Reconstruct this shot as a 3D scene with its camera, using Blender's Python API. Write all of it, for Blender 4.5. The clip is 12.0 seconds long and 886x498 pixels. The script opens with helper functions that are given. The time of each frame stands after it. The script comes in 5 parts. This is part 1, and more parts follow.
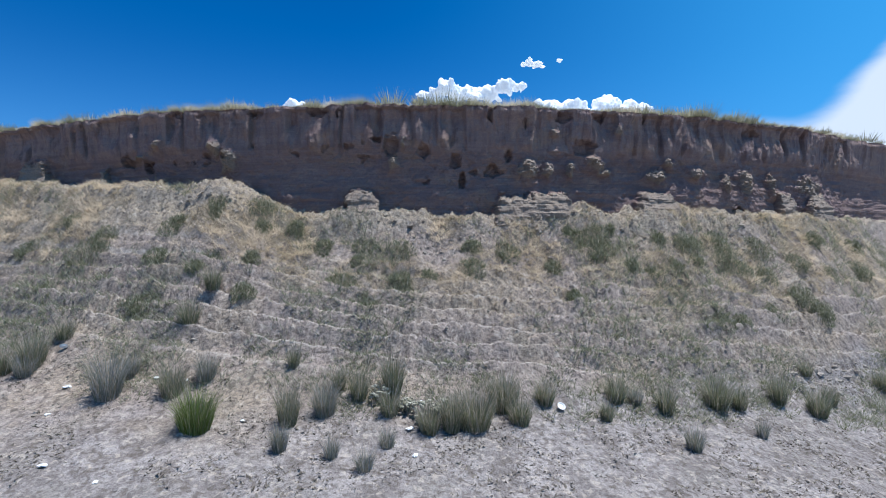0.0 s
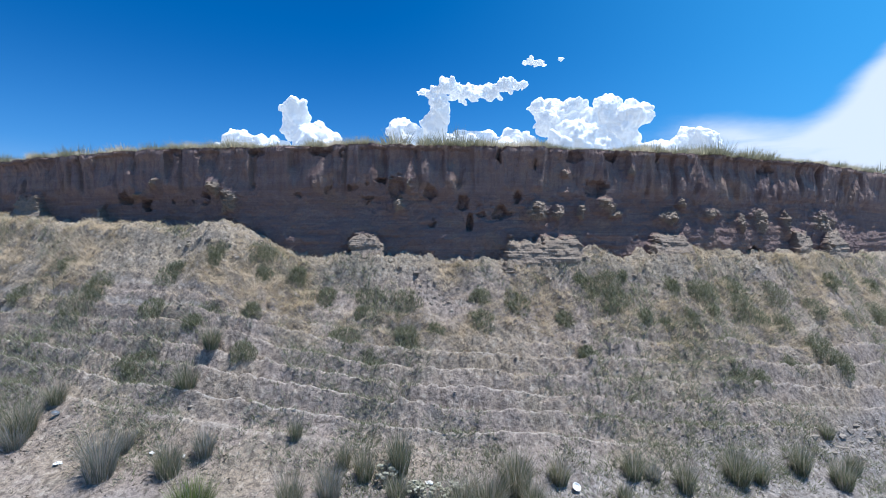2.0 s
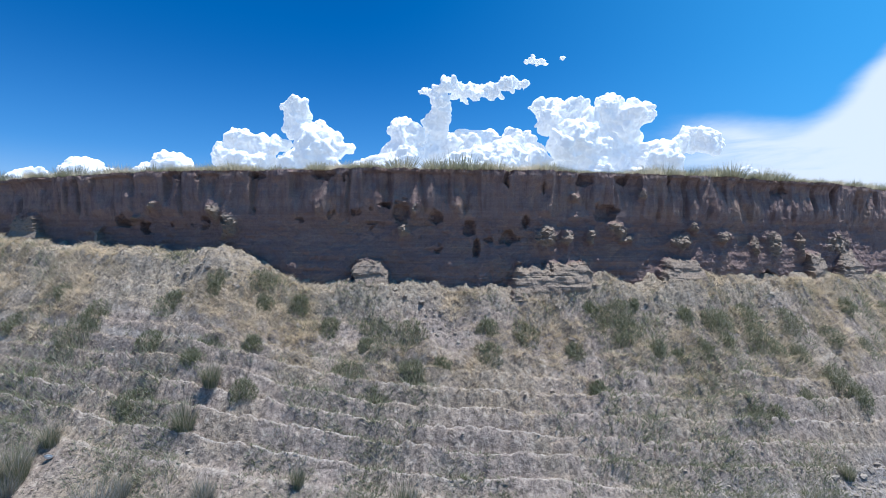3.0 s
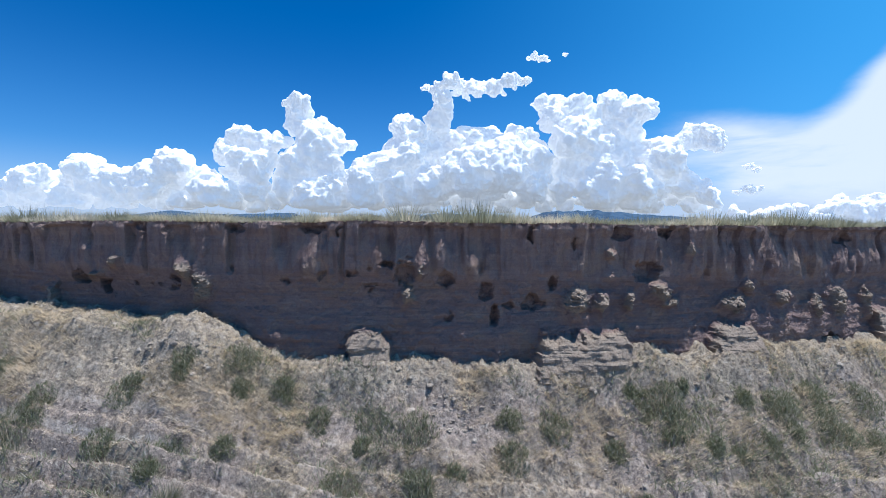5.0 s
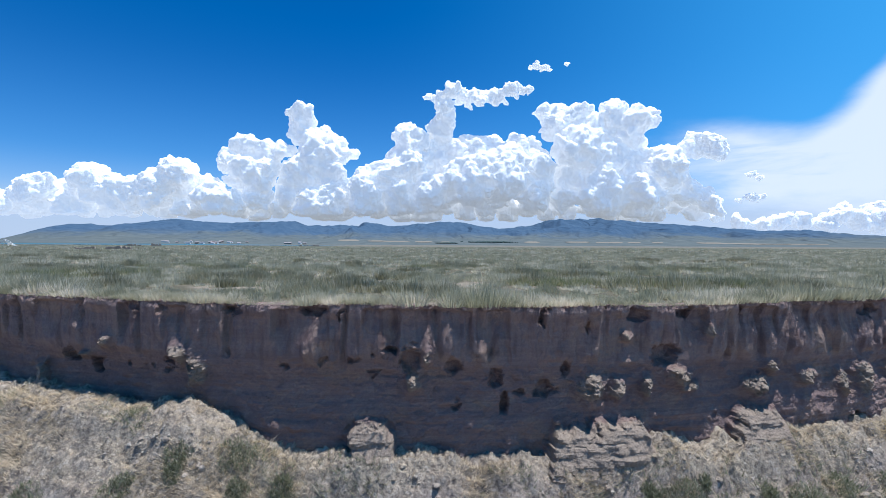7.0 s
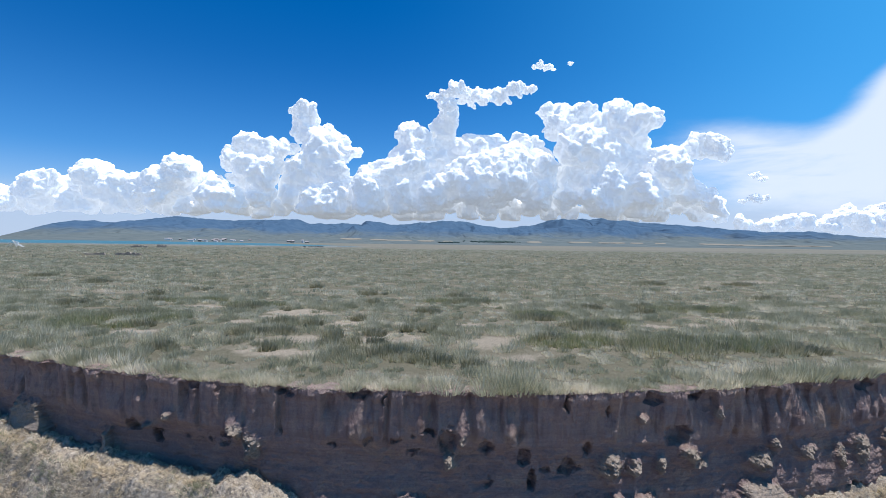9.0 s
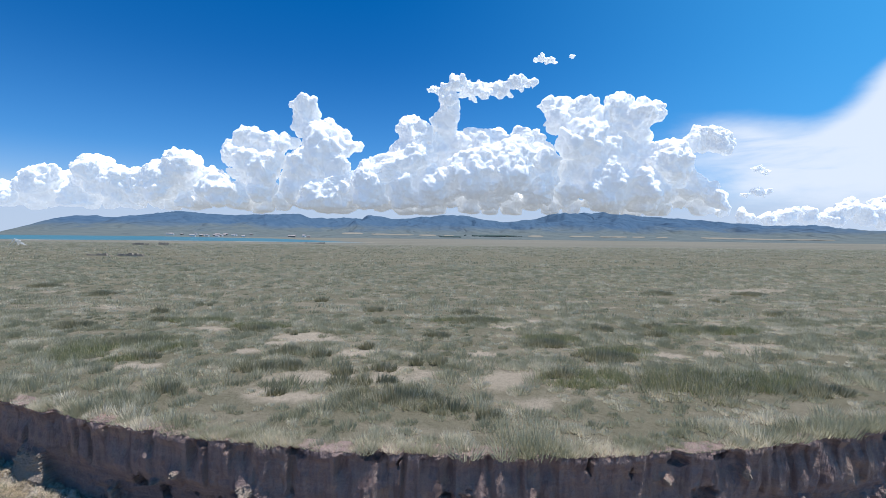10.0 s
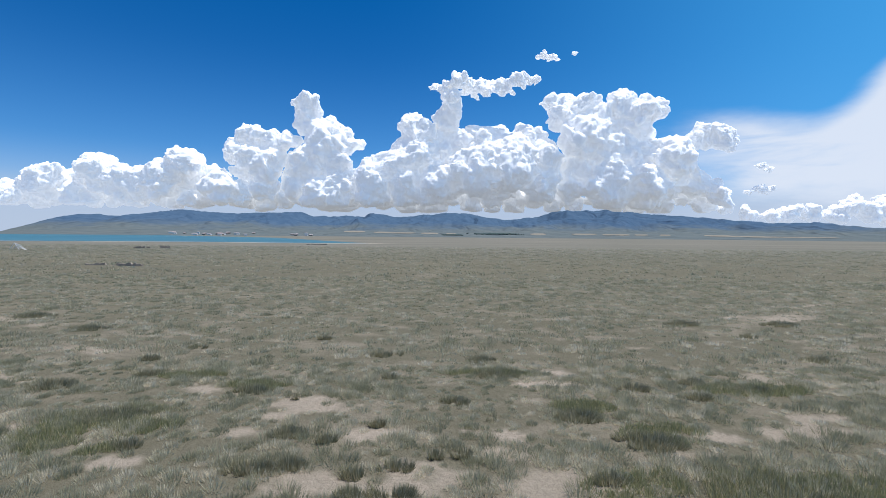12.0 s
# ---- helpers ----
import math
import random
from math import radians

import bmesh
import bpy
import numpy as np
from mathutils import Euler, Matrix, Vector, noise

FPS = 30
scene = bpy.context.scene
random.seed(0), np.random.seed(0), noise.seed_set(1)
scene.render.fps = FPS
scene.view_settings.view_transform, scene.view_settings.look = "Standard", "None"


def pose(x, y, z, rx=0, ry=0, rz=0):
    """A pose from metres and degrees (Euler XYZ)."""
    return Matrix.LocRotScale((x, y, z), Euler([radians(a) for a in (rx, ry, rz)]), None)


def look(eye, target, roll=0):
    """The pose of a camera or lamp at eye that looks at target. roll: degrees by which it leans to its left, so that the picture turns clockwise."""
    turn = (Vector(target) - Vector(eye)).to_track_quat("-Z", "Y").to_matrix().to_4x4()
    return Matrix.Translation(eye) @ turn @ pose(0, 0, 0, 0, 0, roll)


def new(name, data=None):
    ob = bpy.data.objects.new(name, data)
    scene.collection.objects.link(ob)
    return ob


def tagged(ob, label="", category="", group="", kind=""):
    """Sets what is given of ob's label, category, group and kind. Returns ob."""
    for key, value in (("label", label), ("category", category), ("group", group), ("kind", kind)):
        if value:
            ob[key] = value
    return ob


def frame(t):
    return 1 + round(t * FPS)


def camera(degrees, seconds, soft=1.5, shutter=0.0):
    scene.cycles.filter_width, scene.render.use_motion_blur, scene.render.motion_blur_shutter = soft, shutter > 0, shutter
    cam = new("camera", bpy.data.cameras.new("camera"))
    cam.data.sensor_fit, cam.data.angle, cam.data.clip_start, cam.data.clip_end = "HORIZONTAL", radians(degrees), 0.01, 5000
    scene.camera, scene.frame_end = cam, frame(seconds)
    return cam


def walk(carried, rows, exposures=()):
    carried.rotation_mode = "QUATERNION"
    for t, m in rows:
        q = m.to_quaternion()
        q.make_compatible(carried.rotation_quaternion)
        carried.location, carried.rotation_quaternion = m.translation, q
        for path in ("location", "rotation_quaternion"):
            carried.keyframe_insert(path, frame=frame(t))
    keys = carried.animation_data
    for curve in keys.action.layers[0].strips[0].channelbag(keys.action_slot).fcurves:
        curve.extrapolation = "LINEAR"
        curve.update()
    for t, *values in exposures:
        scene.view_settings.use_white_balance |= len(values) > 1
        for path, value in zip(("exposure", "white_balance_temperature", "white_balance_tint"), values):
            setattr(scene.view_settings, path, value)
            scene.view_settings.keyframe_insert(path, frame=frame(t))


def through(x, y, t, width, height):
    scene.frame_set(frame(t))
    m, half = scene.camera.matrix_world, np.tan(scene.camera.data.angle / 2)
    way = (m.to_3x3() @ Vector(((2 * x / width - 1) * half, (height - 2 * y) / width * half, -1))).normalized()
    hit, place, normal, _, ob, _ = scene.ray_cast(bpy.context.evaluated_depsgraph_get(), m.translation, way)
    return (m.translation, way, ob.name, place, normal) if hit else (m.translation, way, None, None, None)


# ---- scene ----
cam = camera(86.0, 12.0, soft=0.8)
PATH = [
    (0, (-0.336, 0.191, 2.914), (-0.287, 2.19, 2.888), -0.2),
    (0.5, (-0.336, 0.3, 3.196), (-0.288, 2.3, 3.168), -0.1),
    (1, (-0.363, 0.398, 3.469), (-0.318, 2.397, 3.438), 0.0),
    (1.5, (-0.419, 0.49, 3.776), (-0.372, 2.489, 3.743), 0.1),
    (2, (-0.488, 0.608, 4.096), (-0.44, 2.608, 4.062), 0.1),
    (2.5, (-0.543, 0.758, 4.426), (-0.499, 2.757, 4.392), 0.2),
    (3, (-0.599, 0.953, 4.769), (-0.556, 2.953, 4.731), 0.2),
    (5, (-0.776, 2.833, 6.206), (-0.74, 4.832, 6.155), 0.3),
    (5.5, (-0.825, 3.262, 6.599), (-0.791, 5.262, 6.557), 0.4),
    (6, (-0.848, 3.479, 6.992), (-0.818, 5.478, 6.959), 0.4),
    (6.5, (-0.856, 3.521, 7.365), (-0.827, 5.521, 7.338), 0.4),
    (7, (-0.868, 3.34, 7.704), (-0.842, 5.34, 7.687), 0.3),
    (9, (-1.6, 2.415, 9.718), (-1.583, 4.414, 9.696), 0.7),
    (9.5, (-1.79, 2.51, 10.366), (-1.774, 4.51, 10.331), 0.7),
    (10, (-1.948, 2.849, 11.039), (-1.936, 4.849, 10.992), 0.6),
    (10.5, (-2.084, 3.348, 11.676), (-2.073, 5.347, 11.622), 0.6),
    (11, (-2.238, 3.961, 12.277), (-2.23, 5.96, 12.217), 0.5),
    (11.5, (-2.415, 4.632, 12.848), (-2.41, 6.631, 12.787), 0.5),
    (12, (-2.627, 5.279, 13.357), (-2.624, 7.278, 13.3), 0.5),
]
walk(cam, [(t, look(eye, target, roll)) for t, eye, target, roll in PATH], exposures=[(0.0, 0.27, 6200, 11), (2.5, 0.33, 6220, 11), (6.5, 0.32, 6230, 12), (9.5, 0.31, 6500, 12), (12.0, 0.18, 6680, 13)])

# ---------------------------------------------------------------- sky and sun
SUN = Vector((0.27, 0.030, 1.0)).normalized()  # towards the sun
elevation, bearing = math.asin(SUN.z), math.atan2(SUN.x, SUN.y)
world = bpy.data.worlds.new("sky")
scene.world = world
world.use_nodes = True
wn, wl = world.node_tree.nodes, world.node_tree.links
wn.clear()


def wmath(op, a, b=None, c=None):
    n = wn.new("ShaderNodeMath")
    n.operation = op
    for k, v in enumerate((a, b, c)):
        if v is None:
            continue
        if isinstance(v, (int, float)):
            n.inputs[k].default_value = v
        else:
            wl.new(v, n.inputs[k])
    return n.outputs[0]


def wstep(v, lo, hi):
    n = wn.new("ShaderNodeMapRange")
    n.interpolation_type = "SMOOTHSTEP"
    wl.new(v, n.inputs[0])
    n.inputs[1].default_value, n.inputs[2].default_value = lo, hi
    return n.outputs[0]


sky = wn.new("ShaderNodeTexSky")
sky.sky_type, sky.sun_disc = "NISHITA", False
sky.sun_elevation, sky.sun_rotation = elevation, bearing
sky.altitude, sky.air_density, sky.dust_density, sky.ozone_density = 3200, 1.0, 0.25, 2.2
hue = wn.new("ShaderNodeHueSaturation")
hue.inputs["Hue"].default_value = 0.5045
hue.inputs["Saturation"].default_value = 1.42
wl.new(sky.outputs[0], hue.inputs["Color"])
# thin high cloud, spreading towards the sun's side
coord = wn.new("ShaderNodeTexCoord")
split = wn.new("ShaderNodeSeparateXYZ")
wl.new(coord.outputs["Generated"], split.inputs[0])
ahead = wmath("MAXIMUM", split.outputs[1], 0.02)
u = wmath("DIVIDE", split.outputs[0], ahead)
v = wmath("DIVIDE", split.outputs[2], ahead)
stretch = wn.new("ShaderNodeMapping")
stretch.inputs["Scale"].default_value = (2.2, 2.2, 7.0)
wl.new(coord.outputs["Generated"], stretch.inputs[0])
veil_noise = wn.new("ShaderNodeTexNoise")
veil_noise.inputs["Scale"].default_value = 2.1
veil_noise.inputs["Detail"].default_value = 7.0
veil_noise.inputs["Roughness"].default_value = 0.55
wl.new(stretch.outputs[0], veil_noise.inputs["Vector"])
wave = wmath("MULTIPLY_ADD", veil_noise.outputs[0], 0.26, -0.13)
# streaks drawn out by the wind, climbing to the sun's side
comb = wn.new("ShaderNodeMapping")
comb.inputs["Rotation"].default_value = (0.0, radians(24), 0.0)
comb.inputs["Scale"].default_value = (1.6, 1.6, 13.0)
wl.new(coord.outputs["Generated"], comb.inputs[0])
streak = wn.new("ShaderNodeTexNoise")
streak.inputs["Scale"].default_value = 1.7
streak.inputs["Detail"].default_value = 6.0
streak.inputs["Roughness"].default_value = 0.6
streak.inputs["Distortion"].default_value = 0.5
wl.new(comb.outputs[0], streak.inputs["Vector"])
# upper rim: nearly level near the bank of cumulus, then climbing
rim = wmath("ADD", wmath("MULTIPLY_ADD", u, 0.035, 0.238), wmath("MULTIPLY", wstep(u, 0.76, 1.15), 0.26))
below = wstep(wmath("SUBTRACT", wmath("ADD", rim, wmath("MULTIPLY", wave, 0.3)), v), -0.02, 0.05)
above_base = wstep(wmath("ADD", v, wave), 0.05, 0.15)
begin = wstep(wmath("ADD", u, wave), 0.42, 0.66)
veil = wmath("MULTIPLY", wmath("MULTIPLY", below, begin), wmath("MULTIPLY_ADD", above_base, 0.75, 0.25))
veil = wmath("MULTIPLY", veil, wstep(wmath("ADD", streak.outputs[0], wmath("MULTIPLY", wstep(u, 0.55, 1.0), 0.22)), 0.22, 0.62))
haze = wmath("MULTIPLY", wstep(wmath("ABSOLUTE", split.outputs[2]), 0.17, 0.0), 0.75)


def over(share, under, colour):
    n = wn.new("ShaderNodeMixRGB")
    wl.new(share, n.inputs[0])
    wl.new(under, n.inputs[1])
    n.inputs[2].default_value = (*colour, 1)
    return n.outputs[0]


thin = wmath("MULTIPLY", wstep(u, -0.2, 1.2), 0.5)  # milky air on the sun's side
shown = over(thin, hue.outputs[0], (0.7, 4.2, 8.3))
shown = over(wmath("MULTIPLY", wstep(wmath("ABSOLUTE", split.outputs[2]), 0.36, 0.06), 0.25), shown, (0.7, 2.9, 5.9))
shown = over(haze, shown, (3.2, 4.2, 5.8))
shown = over(wmath("MULTIPLY", wstep(split.outputs[2], 0.105, 0.045), 0.8), shown, (3.5, 4.4, 5.8))
shown = over(wmath("MULTIPLY", veil, 0.95), shown, (5.5, 6.3, 7.4))
back = wn.new("ShaderNodeBackground")
back.inputs["Strength"].default_value = 0.113
wl.new(shown, back.inputs[0])
wout = wn.new("ShaderNodeOutputWorld")
wl.new(back.outputs[0], wout.inputs[0])

lamp = bpy.data.lights.new("sun", "SUN")
lamp.energy, lamp.angle, lamp.color = 5.0, radians(0.55), (1.0, 0.975, 0.945)
sun = new("sun", lamp)
sun.matrix_world = look(SUN * 60, (0, 0, 0))

# ---------------------------------------------------------------- materials
class Shade:
    """A short way to write a node material."""

    def __init__(self, name):
        self.m = bpy.data.materials.new(name)
        self.m.use_nodes = True
        self.n, self.l = self.m.node_tree.nodes, self.m.node_tree.links
        self.n.clear()
        self.out = self.n.new("ShaderNodeOutputMaterial")
        self.place = self.n.new("ShaderNodeNewGeometry").outputs["Position"]

    def put(self, socket, v):
        if isinstance(v, (int, float)):
            socket.default_value = v
        elif isinstance(v, tuple):
            socket.default_value = (*v, 1.0) if len(v) == 3 and socket.type == "RGBA" else v
        else:
            self.l.new(v, socket)

    def math(self, op, a, b=0.0):
        n = self.n.new("ShaderNodeMath")
        n.operation = op
        self.put(n.inputs[0], a), self.put(n.inputs[1], b)
        return n.outputs[0]

    def noise(self, scale, detail=4.0, rough=0.55, stretch=(1, 1, 1), warp=0.0):
        m = self.n.new("ShaderNodeMapping")
        m.inputs["Scale"].default_value = stretch
        self.l.new(self.place, m.inputs[0])
        n = self.n.new("ShaderNodeTexNoise")
        n.inputs["Scale"].default_value, n.inputs["Detail"].default_value = scale, detail
        n.inputs["Roughness"].default_value, n.inputs["Distortion"].default_value = rough, warp
        self.l.new(m.outputs[0], n.inputs["Vector"])
        return n.outputs[0]

    def range(self, v, lo, hi, a=0.0, b=1.0):
        n = self.n.new("ShaderNodeMapRange")
        n.interpolation_type = "SMOOTHSTEP"
        for k, w in enumerate((v, lo, hi, a, b)):
            self.put(n.inputs[k], w)
        return n.outputs[0]

    def ramp(self, v, *stops):
        n = self.n.new("ShaderNodeValToRGB")
        e = n.color_ramp.elements
        e[0].position, e[0].color = stops[0][0], (*stops[0][1], 1)
        e[1].position, e[1].color = stops[-1][0], (*stops[-1][1], 1)
        for at, col in stops[1:-1]:
            e.new(at).color = (*col, 1)
        self.l.new(v, n.inputs[0])
        return n.outputs[0]

    def mix(self, f, a, b, how="MIX"):
        n = self.n.new("ShaderNodeMixRGB")
        n.blend_type = how
        self.put(n.inputs[0], f), self.put(n.inputs[1], a), self.put(n.inputs[2], b)
        return n.outputs[0]

    def axis(self, k):
        n = self.n.new("ShaderNodeSeparateXYZ")
        self.l.new(self.place, n.inputs[0])
        return n.outputs[k]

    def island(self):
        return self.n.new("ShaderNodeNewGeometry").outputs["Random Per Island"]

    def bump(self, height, far, strength=1.0, under=None):
        n = self.n.new("ShaderNodeBump")
        n.inputs["Strength"].default_value, n.inputs["Distance"].default_value = strength, far
        self.l.new(height, n.inputs["Height"])
        if under:
            self.l.new(under, n.inputs["Normal"])
        return n.outputs[0]

    def surface(self, colour, rough=0.9, normal=None, spec=0.2, metal=0.0):
        p = self.n.new("ShaderNodeBsdfPrincipled")
        self.put(p.inputs["Base Color"], colour)
        self.put(p.inputs["Roughness"], rough)
        p.inputs["Specular IOR Level"].default_value, p.inputs["Metallic"].default_value = spec, metal
        if normal:
            self.l.new(normal, p.inputs["Normal"])
        self.l.new(p.outputs[0], self.out.inputs[0])
        return self.m

    def leaf(self, colour, through=0.3):
        d, t, s = (self.n.new("ShaderNodeBsdf" + k) for k in ("Diffuse", "Translucent", "Principled"))
        mx = self.n.new("ShaderNodeMixShader")
        mx.inputs[0].default_value = through
        self.put(d.inputs[0], colour), self.put(t.inputs[0], colour)
        self.n.remove(s)
        self.l.new(d.outputs[0], mx.inputs[1]), self.l.new(t.outputs[0], mx.inputs[2])
        self.l.new(mx.outputs[0], self.out.inputs[0])
        return self.m


def slope_material():
    s = Shade("dry_earth_slope")
    y, x, z = s.axis(1), s.axis(0), s.axis(2)
    big = s.noise(0.45, 4, 0.6)
    mid = s.noise(3.2, 7, 0.72)
    fine = s.noise(17.0, 5, 0.7)
    grit = s.noise(60.0, 3, 0.7)
    earth = s.ramp(mid, (0.25, (0.270, 0.222, 0.190)), (0.5, (0.385, 0.320, 0.276)), (0.78, (0.490, 0.412, 0.358)))
    straw = s.ramp(fine, (0.2, (0.297, 0.246, 0.177)), (0.8, (0.520, 0.426, 0.309)))
    clumps = s.noise(2.2, 9, 0.78)
    dust = s.ramp(clumps, (0.30, (0.150, 0.132, 0.120)), (0.45, (0.285, 0.258, 0.242)), (0.56, (0.440, 0.405, 0.385)), (0.72, (0.570, 0.530, 0.505)))
    low = s.range(s.math("ADD", z, s.math("MULTIPLY", big, 0.9)), 0.95, 0.42)
    col = s.mix(s.range(big, 0.45, 0.62, 0.0, 0.7), earth, straw)
    top = s.range(s.math("ADD", z, s.math("MULTIPLY", big, 1.2)), 3.5, 4.2, 0.0, 0.65)
    col = s.mix(top, col, (0.455, 0.390, 0.288))
    col = s.mix(low, col, dust)
    thin = s.range(s.noise(1.1, 5, 0.65), 0.52, 0.68, 0.0, 0.5)
    col = s.mix(thin, col, (0.210, 0.196, 0.165))
    at = s.n.new("ShaderNodeAttribute")
    at.attribute_name = "worn"
    
    # dark specks and blotches: litter, with shade between clumps put into the colour
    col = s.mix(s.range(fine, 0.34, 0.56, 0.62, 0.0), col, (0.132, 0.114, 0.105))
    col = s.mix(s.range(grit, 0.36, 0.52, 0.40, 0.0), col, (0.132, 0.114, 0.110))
    col = s.mix(s.range(s.noise(33.0, 4, 0.75), 0.62, 0.70, 0.0, 0.45), col, (0.514, 0.487, 0.526))
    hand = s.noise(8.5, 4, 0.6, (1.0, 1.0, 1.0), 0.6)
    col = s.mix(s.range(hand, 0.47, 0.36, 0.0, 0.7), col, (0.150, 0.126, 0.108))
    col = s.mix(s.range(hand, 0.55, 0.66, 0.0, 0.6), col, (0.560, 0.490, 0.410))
    tread = s.mix(s.range(fine, 0.3, 0.7), (0.500, 0.445, 0.388), (0.620, 0.562, 0.498))
    col = s.mix(s.math("MULTIPLY", at.outputs["Fac"], s.range(s.noise(6.0, 4, 0.7), 0.30, 0.50, 0.55, 0.95)), col, tread)
    n = s.bump(s.noise(8.0, 5, 0.75), 0.07, 0.9)
    n = s.bump(fine, 0.04, 1.0, n)
    n = s.bump(grit, 0.010, 0.7, n)
    return s.surface(col, 0.95, n, 0.1)


def cliff_material():
    s = Shade("loess_bank")
    z = s.axis(2)
    lay = s.noise(1.0, 5, 0.6, (0.2, 0.2, 6.5), 0.6)
    lam = s.noise(1.0, 4, 0.65, (1.2, 1.2, 34.0), 0.4)
    big = s.noise(0.8, 4, 0.6)
    run = s.noise(1.0, 4, 0.6, (4.4, 4.1, 0.5))
    fine = s.noise(22.0, 5, 0.7)
    col = s.ramp(lay, (0.28, (0.236, 0.165, 0.154)), (0.5, (0.298, 0.218, 0.202)), (0.75, (0.372, 0.280, 0.255)))
    col = s.mix(s.range(big, 0.42, 0.66, 0.0, 0.6), col, (0.254, 0.192, 0.196))
    ochre = s.noise(0.9, 5, 0.65, (1.0, 1.0, 1.5), 0.6)
    col = s.mix(s.range(ochre, 0.50, 0.66, 0.0, 0.6), col, (0.397, 0.283, 0.208))
    mottle = s.noise(3.4, 6, 0.7, (1.0, 1.0, 1.6), 0.4)
    col = s.mix(s.range(mottle, 0.50, 0.68, 0.0, 0.55), col, (0.409, 0.312, 0.263))
    col = s.mix(s.range(mottle, 0.48, 0.32, 0.0, 0.55), col, (0.186, 0.136, 0.134))
    head = s.range(s.math("ADD", z, s.math("MULTIPLY", big, 0.5)), 5.55, 5.85)
    col = s.mix(s.math("MULTIPLY", head, s.range(run, 0.42, 0.62, 0.0, 0.5)), col, (0.391, 0.288, 0.243))
    col = s.mix(s.math("MULTIPLY", head, s.range(run, 0.46, 0.34, 0.0, 0.6)), col, (0.186, 0.126, 0.114))
    lower = s.range(z, 5.6, 5.1)
    col = s.mix(s.math("MULTIPLY", lower, s.range(lam, 0.35, 0.6, 0.35, 0.0)), col, (0.229, 0.164, 0.149))
    col = s.mix(s.range(fine, 0.3, 0.7, 0.3, 0.0), col, (0.180, 0.128, 0.114))
    # swells and lip paler: the sunshine on them put into the colour
    at = s.n.new("ShaderNodeAttribute")
    at.attribute_name = "sunlit_pale"
    sunlit_tone = s.ramp(fine, (0.3, (0.290, 0.242, 0.190)), (0.7, (0.420, 0.362, 0.290)))
    col = s.mix(s.math("MULTIPLY", at.outputs["Fac"], 0.75), col, sunlit_tone)
    n = s.bump(s.math("MULTIPLY", lower, lam), 0.03, 0.8)
    n = s.bump(s.noise(7.0, 6, 0.75), 0.11, 0.9, n)
    n = s.bump(fine, 0.035, 1.0, n)
    return s.surface(col, 0.95, n, 0.1)


def plain_material():
    s = Shade("steppe_soil")
    y = s.axis(1)
    big = s.noise(0.05, 5, 0.6, (0.5, 1.0, 1.0))
    mid = s.noise(0.55, 5, 0.6, (0.6, 1.0, 1.0))
    fine = s.noise(7.0, 5, 0.7)
    soil = s.ramp(fine, (0.25, (0.245, 0.207, 0.166)), (0.75, (0.420, 0.362, 0.296)))
    turf = s.ramp(fine, (0.25, (0.076, 0.073, 0.050)), (0.55, (0.122, 0.115, 0.082)), (0.8, (0.180, 0.163, 0.120)))
    at = s.n.new("ShaderNodeAttribute")
    at.attribute_name = "bare"
    col = s.mix(s.range(mid, 0.36, 0.52, 0.70, 1.0), soil, turf)
    col = s.mix(at.outputs["Fac"], col, soil)
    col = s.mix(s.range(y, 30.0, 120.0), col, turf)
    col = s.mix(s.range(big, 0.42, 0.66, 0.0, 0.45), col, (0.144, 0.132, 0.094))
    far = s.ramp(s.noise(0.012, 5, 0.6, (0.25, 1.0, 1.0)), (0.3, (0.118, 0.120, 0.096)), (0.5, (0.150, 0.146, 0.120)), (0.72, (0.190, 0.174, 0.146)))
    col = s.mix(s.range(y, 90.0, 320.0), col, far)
    n = s.bump(s.noise(2.6, 6, 0.7), 0.16, 0.9)
    n = s.bump(fine, 0.06, 0.9, n)
    return s.surface(col, 0.95, n, 0.05)


def grass_material(name, *stops, patch=(0.2, 0.2, 0.1), scale=0.35, amount=0.5, through=0.3, bunched=0.0):
    """Blades that differ one by one, and bunch by bunch where the mesh carries a tone."""
    s = Shade(name)
    pick = s.island()
    if bunched:
        at = s.n.new("ShaderNodeAttribute")
        at.attribute_name = "tone"
        pick = s.math("ADD", s.math("MULTIPLY", pick, 1.0 - bunched), s.math("MULTIPLY", at.outputs["Fac"], bunched))
    col = s.ramp(pick, *stops)
    col = s.mix(s.range(s.noise(scale, 4, 0.6), 0.42, 0.62, 0.0, amount), col, patch)
    if scale > 0.8:
        col = s.mix(s.range(s.noise(scale * 3, 2, 0.5), 0.46, 0.62, 0.0, amount * 0.8), col, patch)
    return s.leaf(col, through)


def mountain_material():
    s = Shade("hazed_mountain_side")
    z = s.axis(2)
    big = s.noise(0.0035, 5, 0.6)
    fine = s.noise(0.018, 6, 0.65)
    # the blue of distance haze and cloud shade is put into these colours
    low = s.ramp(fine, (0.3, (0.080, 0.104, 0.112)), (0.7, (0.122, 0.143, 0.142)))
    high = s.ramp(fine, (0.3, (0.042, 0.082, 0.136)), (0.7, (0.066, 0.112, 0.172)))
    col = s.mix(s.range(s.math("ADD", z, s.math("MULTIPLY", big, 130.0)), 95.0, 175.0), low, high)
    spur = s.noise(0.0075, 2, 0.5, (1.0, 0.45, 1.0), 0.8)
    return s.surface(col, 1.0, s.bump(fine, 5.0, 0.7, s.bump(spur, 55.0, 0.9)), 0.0)


